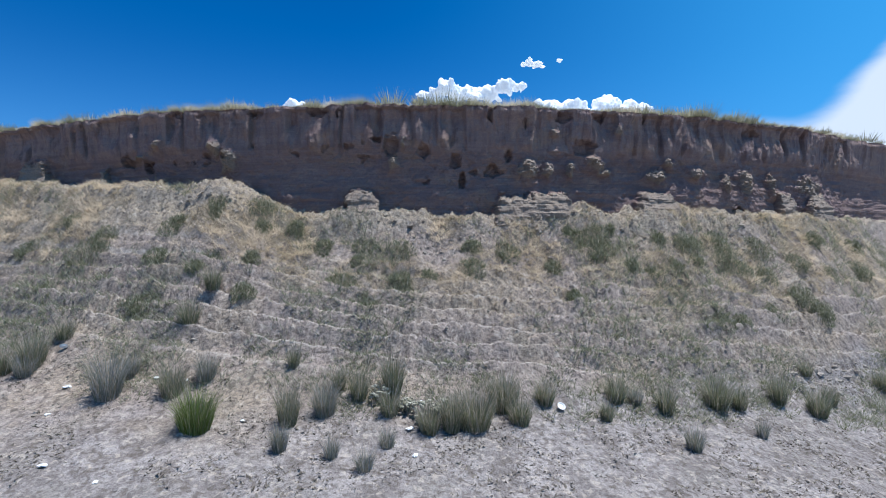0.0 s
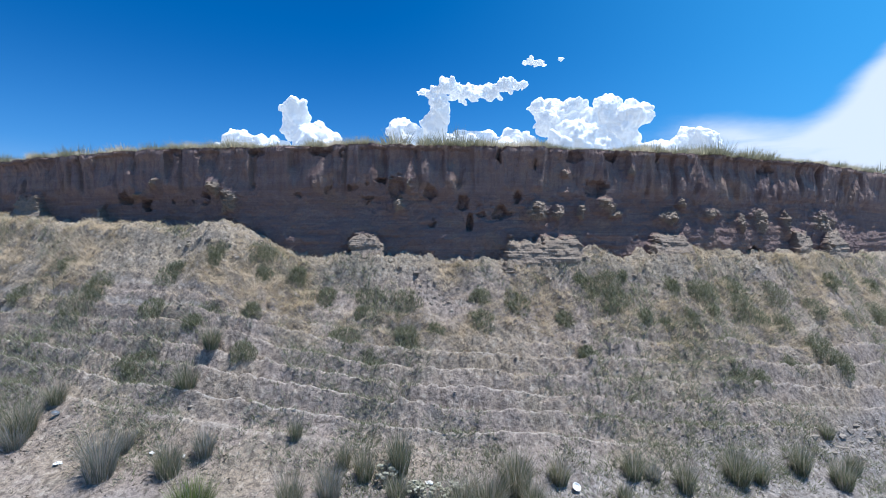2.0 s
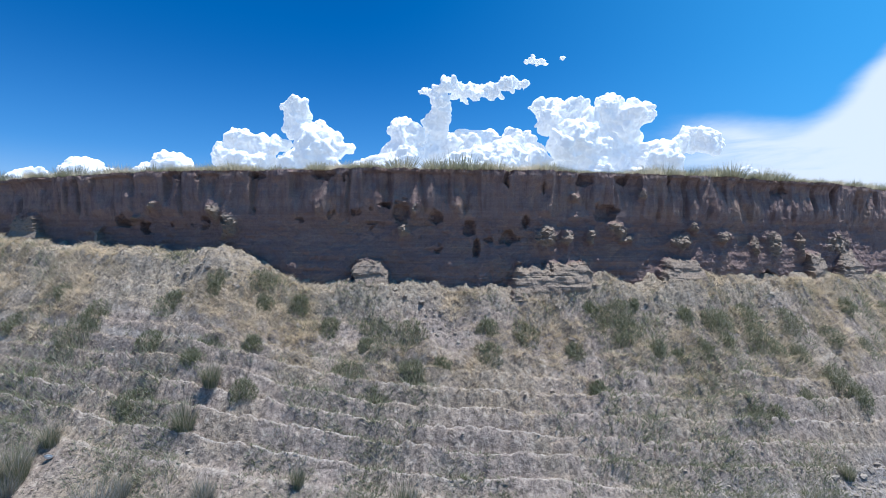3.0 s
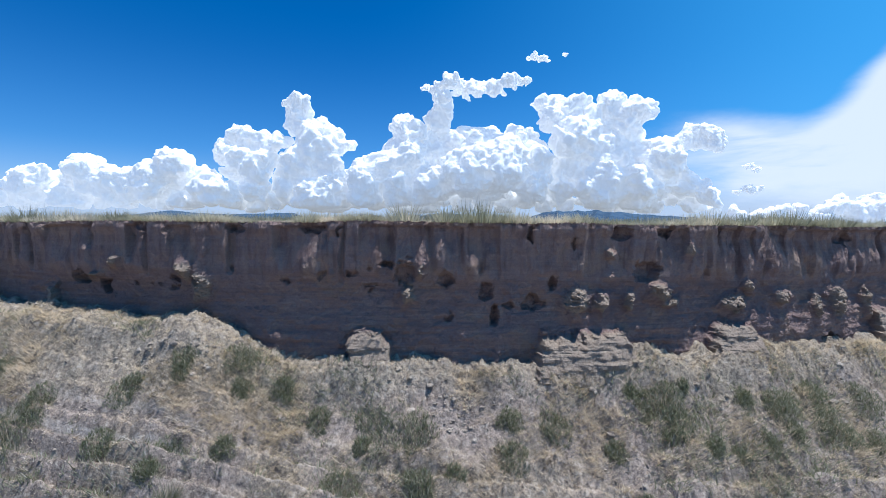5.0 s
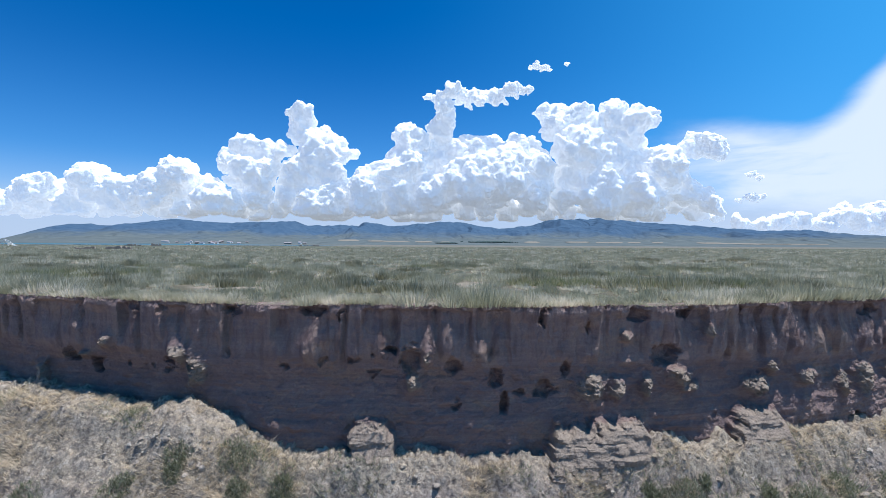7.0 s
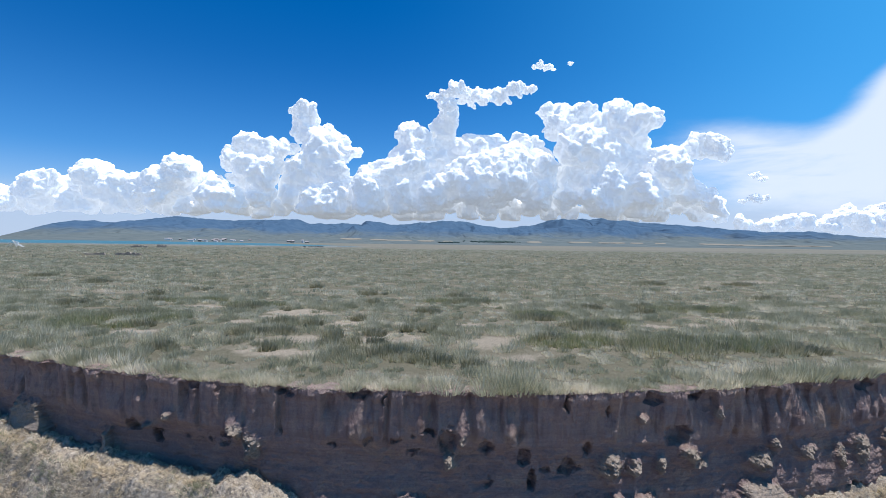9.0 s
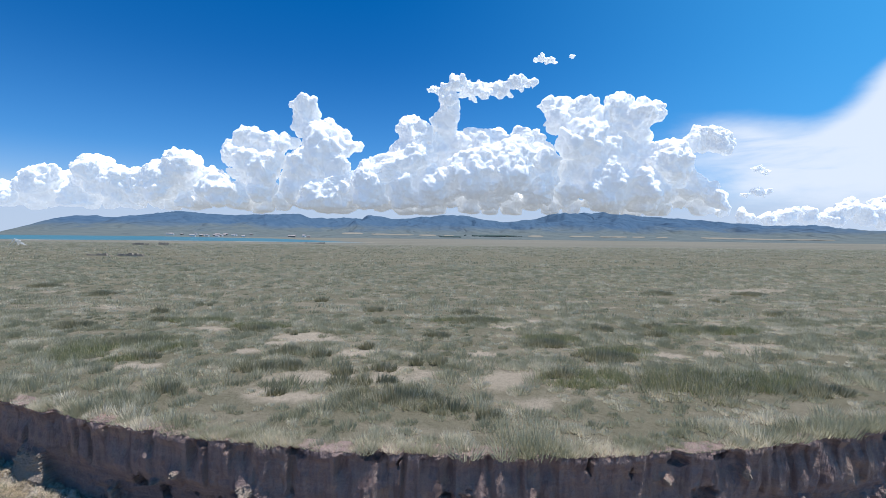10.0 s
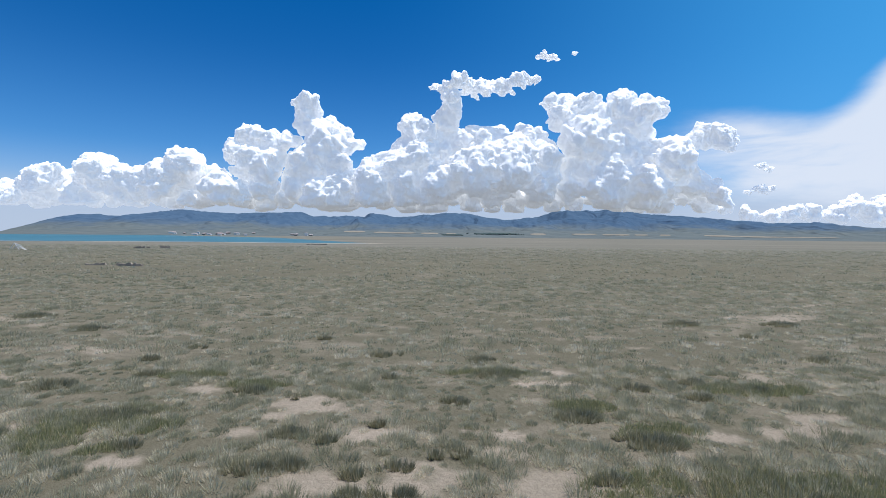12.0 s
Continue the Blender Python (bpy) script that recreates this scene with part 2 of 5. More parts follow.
def water_material():
    s = Shade("lake_water")
    n = s.bump(s.noise(0.35, 3, 0.6, (0.4, 1, 1)), 0.3, 0.5)
    col = s.ramp(s.noise(0.006, 3, 0.5, (0.3, 1, 1)), (0.3, (0.034, 0.118, 0.165)), (0.7, (0.055, 0.150, 0.195)))
    return s.surface(col, 0.75, n, 0.08)


def cloud_material():
    s = Shade("cumulus")
    p = s.n.new("ShaderNodeBsdfPrincipled")
    p.inputs["Base Color"].default_value = (0.76, 0.78, 0.80, 1)
    p.inputs["Roughness"].default_value, p.inputs["Specular IOR Level"].default_value = 1.0, 0.0
    p.inputs["Subsurface Weight"].default_value, p.inputs["Subsurface Scale"].default_value = 1.0, 26.0
    p.inputs["Subsurface Radius"].default_value = (1.0, 1.0, 1.0)
    # weak glow added in place of light scattered inside the cloud
    p.inputs["Emission Color"].default_value, p.inputs["Emission Strength"].default_value = (0.86, 0.93, 1.0, 1), 0.25
    s.l.new(s.bump(s.noise(0.026, 6, 0.7), 26.0, 0.8), p.inputs["Normal"])
    s.l.new(p.outputs[0], s.out.inputs[0])
    return s.m


def plain_paint(name, colour, rough=0.8, spec=0.2, stain=(0.3, 0.28, 0.25), amount=0.3, scale=6.0):
    s = Shade(name)
    f = s.noise(scale, 4, 0.6)
    return s.surface(s.mix(s.range(f, 0.4, 0.7, 0.0, amount), colour, stain), rough, s.bump(f, 0.01, 0.4), spec)


SLOPE, CLIFF, PLAIN = slope_material(), cliff_material(), plain_material()
GREEN_TUFT = grass_material("needle_grass_green", (0.0, (0.122, 0.150, 0.086)), (0.5, (0.246, 0.264, 0.168)), (0.85, (0.410, 0.395, 0.290)), (1.0, (0.662, 0.585, 0.535)), amount=0.15, through=0.5)
BRIGHT_TUFT = grass_material("needle_grass_fresh", (0.0, (0.108, 0.160, 0.038)), (0.6, (0.202, 0.260, 0.087)), (1.0, (0.341, 0.357, 0.186)), amount=0.0)
GREY_TUFT = grass_material("needle_grass_grey", (0.0, (0.170, 0.200, 0.153)), (0.5, (0.309, 0.325, 0.282)), (0.8, (0.449, 0.438, 0.411)), (1.0, (0.606, 0.562, 0.564)), amount=0.15, through=0.5)
SHRUB = grass_material("shrub_leaf", (0.0, (0.118, 0.138, 0.080)), (0.5, (0.212, 0.228, 0.146)), (0.85, (0.322, 0.325, 0.236)), (1.0, (0.480, 0.455, 0.386)), amount=0.0, through=0.5)
STRAW = grass_material("dry_straw", (0.0, (0.170, 0.142, 0.096)), (0.35, (0.395, 0.334, 0.240)), (0.7, (0.665, 0.570, 0.428)), (1.0, (0.840, 0.740, 0.595)), patch=(0.590, 0.490, 0.310), amount=0.35, scale=0.5, through=0.5, bunched=0.85)
STALK = grass_material("dry_stalk", (0.0, (0.327, 0.279, 0.206)), (0.4, (0.528, 0.451, 0.357)), (0.8, (0.703, 0.603, 0.497)), (1.0, (0.830, 0.719, 0.622)), patch=(0.377, 0.331, 0.247), amount=0.4, scale=0.9, through=0.4)
STEPPE = grass_material("steppe_grass", (0.0, (0.255, 0.256, 0.172)), (0.45, (0.455, 0.438, 0.316)), (0.8, (0.660, 0.605, 0.462)), (1.0, (0.830, 0.745, 0.595)), patch=(0.280, 0.290, 0.184), amount=0.45, scale=0.5, through=0.5, bunched=0.75)
HERB = grass_material("low_herb", (0.0, (0.165, 0.186, 0.108)), (0.5, (0.262, 0.276, 0.184)), (0.85, (0.372, 0.366, 0.284)), (1.0, (0.530, 0.490, 0.430)), amount=0.0, through=0.5)
CLUMP = grass_material("clump_grass", (0.0, (0.180, 0.178, 0.104)), (0.5, (0.310, 0.294, 0.184)), (0.85, (0.460, 0.420, 0.296)), (1.0, (0.660, 0.582, 0.456)), patch=(0.215, 0.206, 0.124), amount=0.4, scale=1.2, through=0.45)
FRESH = grass_material("fresh_grass", (0.0, (0.190, 0.212, 0.098)), (0.5, (0.310, 0.312, 0.165)), (1.0, (0.500, 0.452, 0.290)), amount=0.0, through=0.45)
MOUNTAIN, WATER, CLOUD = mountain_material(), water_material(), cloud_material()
# ---------------------------------------------------------------- land forms
def smooth01(a, b, v):
    t = np.clip((v - a) / (b - a), 0.0, 1.0)
    return t * t * (3 - 2 * t)


def lattice(ix, iy, seed):
    h = (ix.astype(np.int64) * 374761393 + iy.astype(np.int64) * 668265263 + seed * 974634653) & 0xFFFFFFFF
    h = ((h ^ (h >> 13)) * 1274126177) & 0xFFFFFFFF
    return ((h ^ (h >> 16)) & 0xFFFF) / 65535.0


def vnoise(x, y, seed=0):
    """Smooth value noise, 0 to 1."""
    x, y = np.broadcast_arrays(np.asarray(x, float), np.asarray(y, float))
    ix, iy = np.floor(x), np.floor(y)
    fx, fy = x - ix, y - iy
    fx, fy = fx * fx * (3 - 2 * fx), fy * fy * (3 - 2 * fy)
    a, b = lattice(ix, iy, seed), lattice(ix + 1, iy, seed)
    c, d = lattice(ix, iy + 1, seed), lattice(ix + 1, iy + 1, seed)
    return (a * (1 - fx) + b * fx) * (1 - fy) + (c * (1 - fx) + d * fx) * fy


def fbm(x, y, seed=0, octaves=4, gain=0.5):
    total, amp, norm = 0.0, 1.0, 0.0
    for k in range(octaves):
        total = total + amp * vnoise(np.asarray(x) * 2.03**k + 17.3 * k, np.asarray(y) * 2.03**k - 9.1 * k, seed + k)
        norm, amp = norm + amp, amp * gain
    return total / norm


def noise3(p, seed=0):
    """Smooth value noise in space, 0 to 1."""
    i = np.floor(p).astype(np.int64)
    f = p - i
    f = f * f * (3 - 2 * f)
    total = 0.0
    for dz in (0, 1):
        w = f[:, 2] if dz else 1 - f[:, 2]
        for dy in (0, 1):
            for dx in (0, 1):
                k = (f[:, 0] if dx else 1 - f[:, 0]) * (f[:, 1] if dy else 1 - f[:, 1]) * w
                total = total + k * lattice(i[:, 0] + dx + 57 * (i[:, 2] + dz), i[:, 1] + dy - 131 * (i[:, 2] + dz), seed)
    return total


def bow(x):
    """How far the bank bends back from its nearest point, by the place along it."""
    u = np.abs(np.asarray(x, float) + 0.6)
    return np.where(u < 14.0, 0.018 * u * u, 3.528 + 0.504 * (u - 14.0))


def wall_y(x):
    return 12.60 + bow(x)


def lip_z(x):
    return 6.53 + 0.10 * (fbm(np.asarray(x) * 0.55, 3.0, 41, 3) - 0.5)


CREST_X = (-14, -10.2, -8.2, -6.7, -5.65, -4.9, -4.2, -3.5, -0.6, -0.15, 0.5, 1.9, 3.6, 4.5, 6.1, 7.4, 9.0, 13.0, 16)
CREST_Z = (4.84, 4.52, 4.58, 4.40, 4.56, 4.20, 3.90, 3.68, 3.72, 3.58, 3.66, 3.54, 3.88, 3.75, 4.00, 3.80, 3.80, 3.80, 3.70)


def path_phase(x, s):
    """Narrow paths trodden along the slope: where between one path and the next a place lies, 0 to 1."""
    lean = s + 0.26 * fbm(x * 0.20, s * 0.45, 5, 3) + 0.03 * x
    return (lean * 2.75) % 1.0


def path_share(x, s):
    """How clearly the paths show."""
    return (0.7 + 0.3 * smooth01(5.0, -3.0, x)) * smooth01(8.3, 9.1, s) * (0.15 + 0.85 * smooth01(11.2, 10.2, s)) * (0.62 + 0.38 * smooth01(0.40, 0.62, fbm(x * 0.45, s * 1.6, 6, 3)))


def path_rise(x, s):
    t = path_phase(x, s)
    return path_share(x, s) * (smooth01(0.0, 0.72, t) - smooth01(0.72, 1.0, t) - 0.4)


def path_worn(x, s):
    """1 on the trodden tread."""
    t = path_phase(x, s)
    return path_share(x, s) * smooth01(0.68, 0.75, t) * smooth01(0.98, 0.90, t)


def slope_z(x, y, fine=True):
    """The foot and the long slope of fallen earth against the bank."""
    x, y = np.broadcast_arrays(np.asarray(x, float), np.asarray(y, float))
    s = y - bow(x)
    s = s + 0.28 * smooth01(-3.4, -5.6, x) * smooth01(9.5, 11.5, s)
    crest = np.interp(x, CREST_X, CREST_Z)
    foot = np.interp(s, (-40, 4.0, 6.3, 7.2, 8.0, 8.8, 9.6, 10.7, 11.7, 12.02, 12.2), (-0.5, -0.45, -0.18, -0.03, 0.18, 0.58, 1.10, 1.98, 3.05, 3.58, 3.7))
    up = smooth01(8.0, 12.2, s)
    tilt = 0.05 * np.clip(x, -11, 11) + 0.06 * np.clip(x - 2.0, 0, 9)
    z = foot - tilt * (1 - up) + (crest - 3.7) * up * up
    z = z + 0.50 * np.exp(-(((x + 5.3) / 2.6) ** 2) - ((s - 9.8) / 1.4) ** 2) + 0.28 * np.exp(-(((x + 9.2) / 1.8) ** 2) - ((s - 9.2) / 1.2) ** 2)
    z = z + 0.06 * smooth01(12.15, 12.5, s)
    # earth heaped against the feet of the buttresses
    for hx, w in ((-2.1, 0.6), (1.84, 0.5), (2.7, 0.8), (5.9, 0.7), (10.9, 0.8)):
        z = z + (0.24 if hx < 0 else 0.08) * np.exp(-(((x - hx) / w) ** 2) - ((s - 11.98) / 0.32) ** 2)
    if fine:
        on = smooth01(8.2, 9.4, s)
        z = z + on * 0.27 * path_rise(x, s) - 0.10 * smooth01(10.6, 12.0, s)
        z = z + (0.05 + 0.16 * on) * (fbm(x * 0.8, y * 0.8, 7, 4) - 0.5)
        lump = 0.035 + 0.05 * on * (0.7 + 1.0 * smooth01(11.0, 12.2, s))
        z = z + lump * (fbm(x * 4.2, y * 4.2, 11, 4, 0.78) - 0.5) * 2.2
        # matted straw and crumbs: small rounded knots with sharp hollows between
        knot = np.abs(2 * vnoise(x * 6.1 + 0.9 * vnoise(x * 3, y * 3, 17), y * 7.0, 18) - 1)
        crumb = np.abs(2 * vnoise(x * 13.0 + 0.7 * vnoise(x * 7, y * 7, 19), y * 15.0, 20) - 1)
        loose = 0.35 + 0.65 * smooth01(0.36, 0.56, fbm(x * 1.3, y * 1.6, 16, 2))
        z = z + (0.12 + 0.88 * on) * loose * (1 - 0.95 * path_worn(x, s)) * (0.115 * (knot - 0.4) + 0.070 * (crumb - 0.4))
        # crumbled heaps: rounded lumps with sharp hollows between
        z = z + (0.02 + 0.07 * on) * np.abs(2 * vnoise(x * 3.1 + 0.6 * vnoise(x * 2, y * 2, 14), y * 3.1, 12) - 1) * smooth01(0.35, 0.6, fbm(x * 0.9, y * 0.9, 15, 2))
        z = z + smooth01(11.4, 12.1, s) * 0.28 * (fbm(x * 2.2, y * 2.2, 13, 3) - 0.5)
    return z


def plain_z(x, y):
    """The grassland above the bank."""
    x, y = np.broadcast_arrays(np.asarray(x, float), np.asarray(y, float))
    back = np.clip(y - wall_y(x), 0, None)
    z = lip_z(x) * np.exp(-back / 9.0) + 6.45 * (1 - np.exp(-back / 9.0))
    return z + 0.10 * (fbm(x * 0.5, y * 0.5, 21, 3) - 0.5) * smooth01(0, 2, back) * smooth01(160, 60, back)

# ---------------------------------------------------------------- mesh helpers
rng = np.random.default_rng(7)


def mesh_from(name, verts, faces, material, smooth=False):
    """A mesh of faces that all have the same number of corners."""
    verts, faces = np.asarray(verts, np.float32).reshape(-1, 3), np.asarray(faces, np.int32)
    me = bpy.data.meshes.new(name)
    me.vertices.add(len(verts))
    me.vertices.foreach_set("co", verts.ravel())
    k = faces.shape[1]
    me.loops.add(faces.size)
    me.loops.foreach_set("vertex_index", faces.ravel())
    me.polygons.add(len(faces))
    me.polygons.foreach_set("loop_start", np.arange(0, faces.size, k, dtype=np.int32))
    me.polygons.foreach_set("loop_total", np.full(len(faces), k, np.int32))
    me.polygons.foreach_set("use_smooth", np.full(len(faces), smooth))
    me.update(calc_edges=True)
    me.materials.append(material)
    return me


def toned(me, pick, bunch, corners):
    """Give each bunch of blades its own tone; corners: how many points a blade has."""
    me.attributes.new("tone", "FLOAT", "POINT").data.foreach_set("value", np.repeat(pick[bunch], corners).astype(np.float32))
    return me


def tone_of(x, y, scale, seed, own=0.5):
    """Tones from 0 to 1 that neighbours share over about 1 / scale metres."""
    field = fbm(x * scale, y * scale * 1.3, seed, 2, 0.6)
    return np.clip(0.5 + 2.2 * (field - 0.5) + own * (rng.uniform(0, 1, len(x)) - 0.5), 0, 1)


def grid_faces(rows, cols):
    a = (np.arange(rows - 1)[:, None] * cols + np.arange(cols - 1)[None]).ravel()
    return np.stack([a, a + 1, a + cols + 1, a + cols], 1)


def spread(inner, far, grow=1.25):
    """Steps that widen outwards from inner to far."""
    steps, v, d = [], inner[1], inner[0]
    while v < far:
        d *= grow
        v += d
        steps.append(v)
    return steps


def blades(foot, height, width, lean, turn, bend=0.35):
    """Grass blades of two faces each: foot (n, 3), and for each its height, width, lean outwards and turn."""
    n = len(foot)
    out = np.stack([np.cos(turn), np.sin(turn), np.zeros(n)], 1)
    face = rng.uniform(0, 2 * np.pi, n)
    side = np.stack([np.cos(face), np.sin(face), np.zeros(n)], 1) * (width / 2)[:, None]
    up = np.array([0, 0, 1.0])
    mid = foot + out * (lean * height * bend)[:, None] + up * (height * 0.55)[:, None]
    tip = foot + out * (lean * height)[:, None] + up * (height * np.sqrt(np.clip(1 - 0.6 * lean**2, 0.1, 1)))[:, None]
    v = np.stack([foot - side, foot + side, mid + side * 0.75, mid - side * 0.75, tip], 1).reshape(-1, 3)
    b = (np.arange(n) * 5)[:, None]
    return v, np.concatenate([b + [0, 1, 2], b + [0, 2, 3], b + [3, 2, 4]])


def spikes(foot, height, width, lean, turn):
    """Blades of one face each, for grass that stays far off."""
    n = len(foot)
    face = rng.uniform(0, 2 * np.pi, n)
    side = np.stack([np.cos(face), np.sin(face), np.zeros(n)], 1) * (width / 2)[:, None]
    tip = foot + np.stack([np.cos(turn) * lean * height, np.sin(turn) * lean * height, height], 1)
    v = np.stack([foot - side, foot + side, tip], 1).reshape(-1, 3)
    return v, np.arange(3 * n).reshape(-1, 3)


# ---------------------------------------------------------------- ground, bank and grassland
along = np.arange(-14.0, 14.0, 0.030)
side_steps = spread((0.030, 14.0), 2400, 1.17)
XS = np.concatenate([-np.array(side_steps)[::-1], along, side_steps])
ss = np.concatenate([-np.array(spread((0.3, 0.0), 2400, 1.35))[::-1], np.arange(0, 5.6, 0.3), np.arange(5.6, 8.2, 0.045), np.arange(8.2, 12.75, 0.027)])
gx, gs = np.meshgrid(XS, ss)
gy = gs + bow(gx)
gz = slope_z(gx, gy)
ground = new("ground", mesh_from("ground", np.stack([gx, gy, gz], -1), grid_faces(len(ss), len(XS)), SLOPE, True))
worn = ground.data.attributes.new("worn", "FLOAT", "POINT")
worn.data.foreach_set("value", path_worn(gx, gs).ravel().astype(np.float32))
tagged(ground, "dusty foot and steep dry earth slope with trodden paths", "ground", kind="structure")

# the bank: dents go back from its face, ledges stand out of it
HOLES_WEST = (
    (0.28, 5.08, 0.38, 0.40),
    (1.31, 4.85, 0.30, 0.49),
    (0.80, 4.81, 0.23, 0.27),
    (3.84, 5.46, 0.64, 0.71),
    (-1.38, 5.41, 0.66, 0.44),
    (-2.11, 5.47, 0.13, 0.16),
    (-2.11, 5.25, 0.10, 0.16),
    (-2.11, 5.10, 0.11, 0.18),
    (-3.11, 5.40, 0.16, 0.18),
    (-2.50, 5.39, 0.18, 0.27),
    (-3.95, 5.22, 0.14, 0.24),
    (-5.09, 5.50, 0.15, 0.20),
    (-5.86, 5.26, 0.21, 0.26),
    (-6.42, 5.23, 0.24, 0.35),
    (1.78, 5.27, 0.40, 0.26),
    (0.51, 4.53, 0.53, 0.23),
    (-0.44, 4.56, 0.16, 0.25),
    (-0.54, 5.30, 0.33, 0.38),
)
HOLES_EAST = (
    (-6.81, 5.15, 0.19, 0.11),
    (-7.04, 5.18, 0.11, 0.11),
    (-7.46, 5.13, 0.17, 0.14),
    (-8.29, 5.03, 0.27, 0.46),
    (-8.97, 5.23, 0.38, 0.48),
    (-5.00, 6.38, 0.30, 0.54),
    (3.22, 6.33, 0.29, 0.41),
    (4.27, 6.32, 0.26, 0.44),
    (5.59, 6.35, 0.34, 0.20),
    (-6.62, 6.34, 0.24, 0.22),
    (-7.26, 6.41, 0.20, 0.28),
    (-3.33, 6.41, 0.41, 0.68),
    (4.98, 4.09, 0.11, 0.11),
    (8.85, 3.78, 0.25, 0.64),
    (2.17, 6.11, 0.21, 0.12),
    (-1.73, 5.60, 0.16, 0.38),
    (-2.72, 6.37, 0.34, 0.11),
    (1.26, 6.28, 0.45, 0.18),
    (9.46, 6.25, 0.36, 0.54),
)
HOLES = HOLES_WEST + HOLES_EAST
LEDGES = (
    (2.21, 4.71, 0.47, 0.50),
    (2.74, 4.71, 0.30, 0.30),
    (3.35, 4.72, 0.38, 0.21),
    (4.13, 4.92, 0.28, 0.55),
    (4.38, 4.77, 0.16, 0.40),
    (5.98, 4.64, 0.34, 0.55),
    (6.34, 5.03, 0.24, 0.38),
    (7.27, 4.78, 0.25, 0.49),
    (8.38, 4.43, 0.50, 0.27),
    (9.13, 4.37, 0.84, 0.64),
    (10.18, 4.45, 0.67, 0.29),
    (11.93, 4.47, 0.64, 1.38),
    (-6.14, 5.33, 0.36, 0.53),
    (-5.75, 4.92, 0.64, 0.48),
    (-1.33, 4.90, 0.46, 0.37),
    (-1.04, 5.37, 0.23, 0.20),
    (-7.90, 5.52, 0.27, 0.29),
    (3.03, 5.78, 0.23, 0.24),
    (4.78, 5.83, 0.33, 0.23),
    (-8.53, 5.23, 0.15, 0.37),
)
BUTTRESSES = (
    (1.84, 3.47, 0.81, 1.10),
    (2.74, 3.83, 0.48, 1.43),
    (5.91, 3.90, 0.48, 1.27),
    (10.60, 3.80, 0.75, 0.80),
    (12.30, 4.00, 0.60, 1.00),
    (-2.11, 3.70, 0.66, 0.95),
    (-12.50, 4.54, 1.05, 1.35),
    (-9.70, 4.62, 0.55, 0.30),
)


def bank_out(x, z):
    """How far the face stands out towards the lower ground."""
    top = lip_z(x)
    below = top - z
    wave = 0.5 * (fbm(x * 1.7, z * 1.1, 52, 3) - 0.5)
    upper = smooth01(1.30, 0.95, below + 0.35 * (fbm(x * 1.9, 0.0, 51, 3) - 0.5))
    flute = np.abs(fbm((x + 0.3 * wave) * 2.4, z * 0.35, 53, 3) - 0.5) * 2
    rill = np.abs(2 * vnoise((x + 0.35 * wave) * 6.5, z * 0.8, 54) - 1)
    crack = smooth01(0.055, 0.0, np.abs(fbm(x * 0.9 + 0.1 * wave, z * 0.10, 55, 2) - 0.5))
    # columns between run-off channels, and shallow niches under the turf
    stem = smooth01(0.30, 0.62, fbm((x + 0.25 * wave) * 2.6, z * 0.45, 73, 3, 0.6))
    niche = smooth01(0.52, 0.60, fbm(x * 1.15, 4.0, 75, 3, 0.6)) * smooth01(0.06, 0.14, below) * smooth01(0.85, 0.30, below + 0.5 * (fbm(x * 3.3, 2.0, 77, 3) - 0.5))
    d = 0.07 * smooth01(0.35, 0.06, below) + upper * (0.03 + 0.05 * (flute - 0.35) + 0.08 * (stem - 0.5) * smooth01(0.04, 0.3, below) + 0.045 * (rill - 0.5) * smooth01(0.05, 0.5, below) - 0.14 * crack - 0.15 * niche)
    d = d + 0.30 * (fbm(x * 0.7, z * 0.7, 57, 4) - 0.5) + 0.10 * (fbm(x * 3.2, z * 3.2, 58, 3) - 0.5)
    bed = fbm(x * 0.8, z * 8.0 + 1.2 * wave, 59, 3)
    d = d + (1 - upper) * (0.09 * (bed - 0.5) + 0.09 * (fbm(x * 7, z * 8, 60, 3, 0.65) - 0.5))
    d = d + 0.10 * smooth01(2.0, 3.2, below)
    d = d - 0.12 * smooth01(0.95, 1.5, below) * smooth01(2.4, 1.6, below)
    wob_x = 0.30 * (fbm(x * 4, z * 4, 61, 3) - 0.5)
    wob_z = 0.30 * (fbm(x * 4, z * 4, 63, 3) - 0.5)
    rag = fbm(x * 8, z * 13, 65, 4, 0.6)
    layer = 0.02 * (smooth01(0.35, 0.5, vnoise(x * 1.5, z * 13.0 + 0.3 * wave, 66)) - 0.5) + 0.045 * (fbm(x * 11, z * 11, 68, 3, 0.65) - 0.5)
    for hx, hz, h, w in HOLES:
        r = np.hypot((x - hx + wob_x) / (0.47 * w), (z - hz + wob_z) / (0.47 * h))
        d = d - min(0.24, 0.50 * max(h, w)) * smooth01(1.1, 0.45, r + 0.6 * (rag - 0.5))
    chips = np.zeros_like(d)
    rag2 = fbm(x * 9, z * 12, 70, 4, 0.75)
    # slumped crusts: gentle swells whose ragged upper side catches the sun
    for hx, hz, h, w in LEDGES:
        swell = np.exp(-(((x - hx + 0.8 * wob_x) / (0.52 * w)) ** 2) - ((z - hz - 0.35 * h + 0.8 * wob_z) / (0.55 * h)) ** 2)
        need = 0.20 + 0.055 * np.clip(below, 0, None) + 0.30 * min(h, 0.40)
        chips = np.maximum(chips, need * swell * (1 + 1.1 * (rag2 - 0.5)) + 1.6 * layer * swell)
    for hx, hz, h, w in BUTTRESSES:
        rise = (z - hz + 0.2 + 0.5 * wob_z) / (h + 0.2)
        half = 0.5 * w * (1.25 - 0.55 * rise)
        r = np.maximum(np.abs(x - hx + wob_x) / half, rise)
        stand = 0.17 + 0.06 * below + 0.38 * (h + 0.2) * np.clip(1 - rise, 0, 1) + 0.05 * (vnoise(x * 2, np.floor(z * 13 + wave), 67) - 0.5)
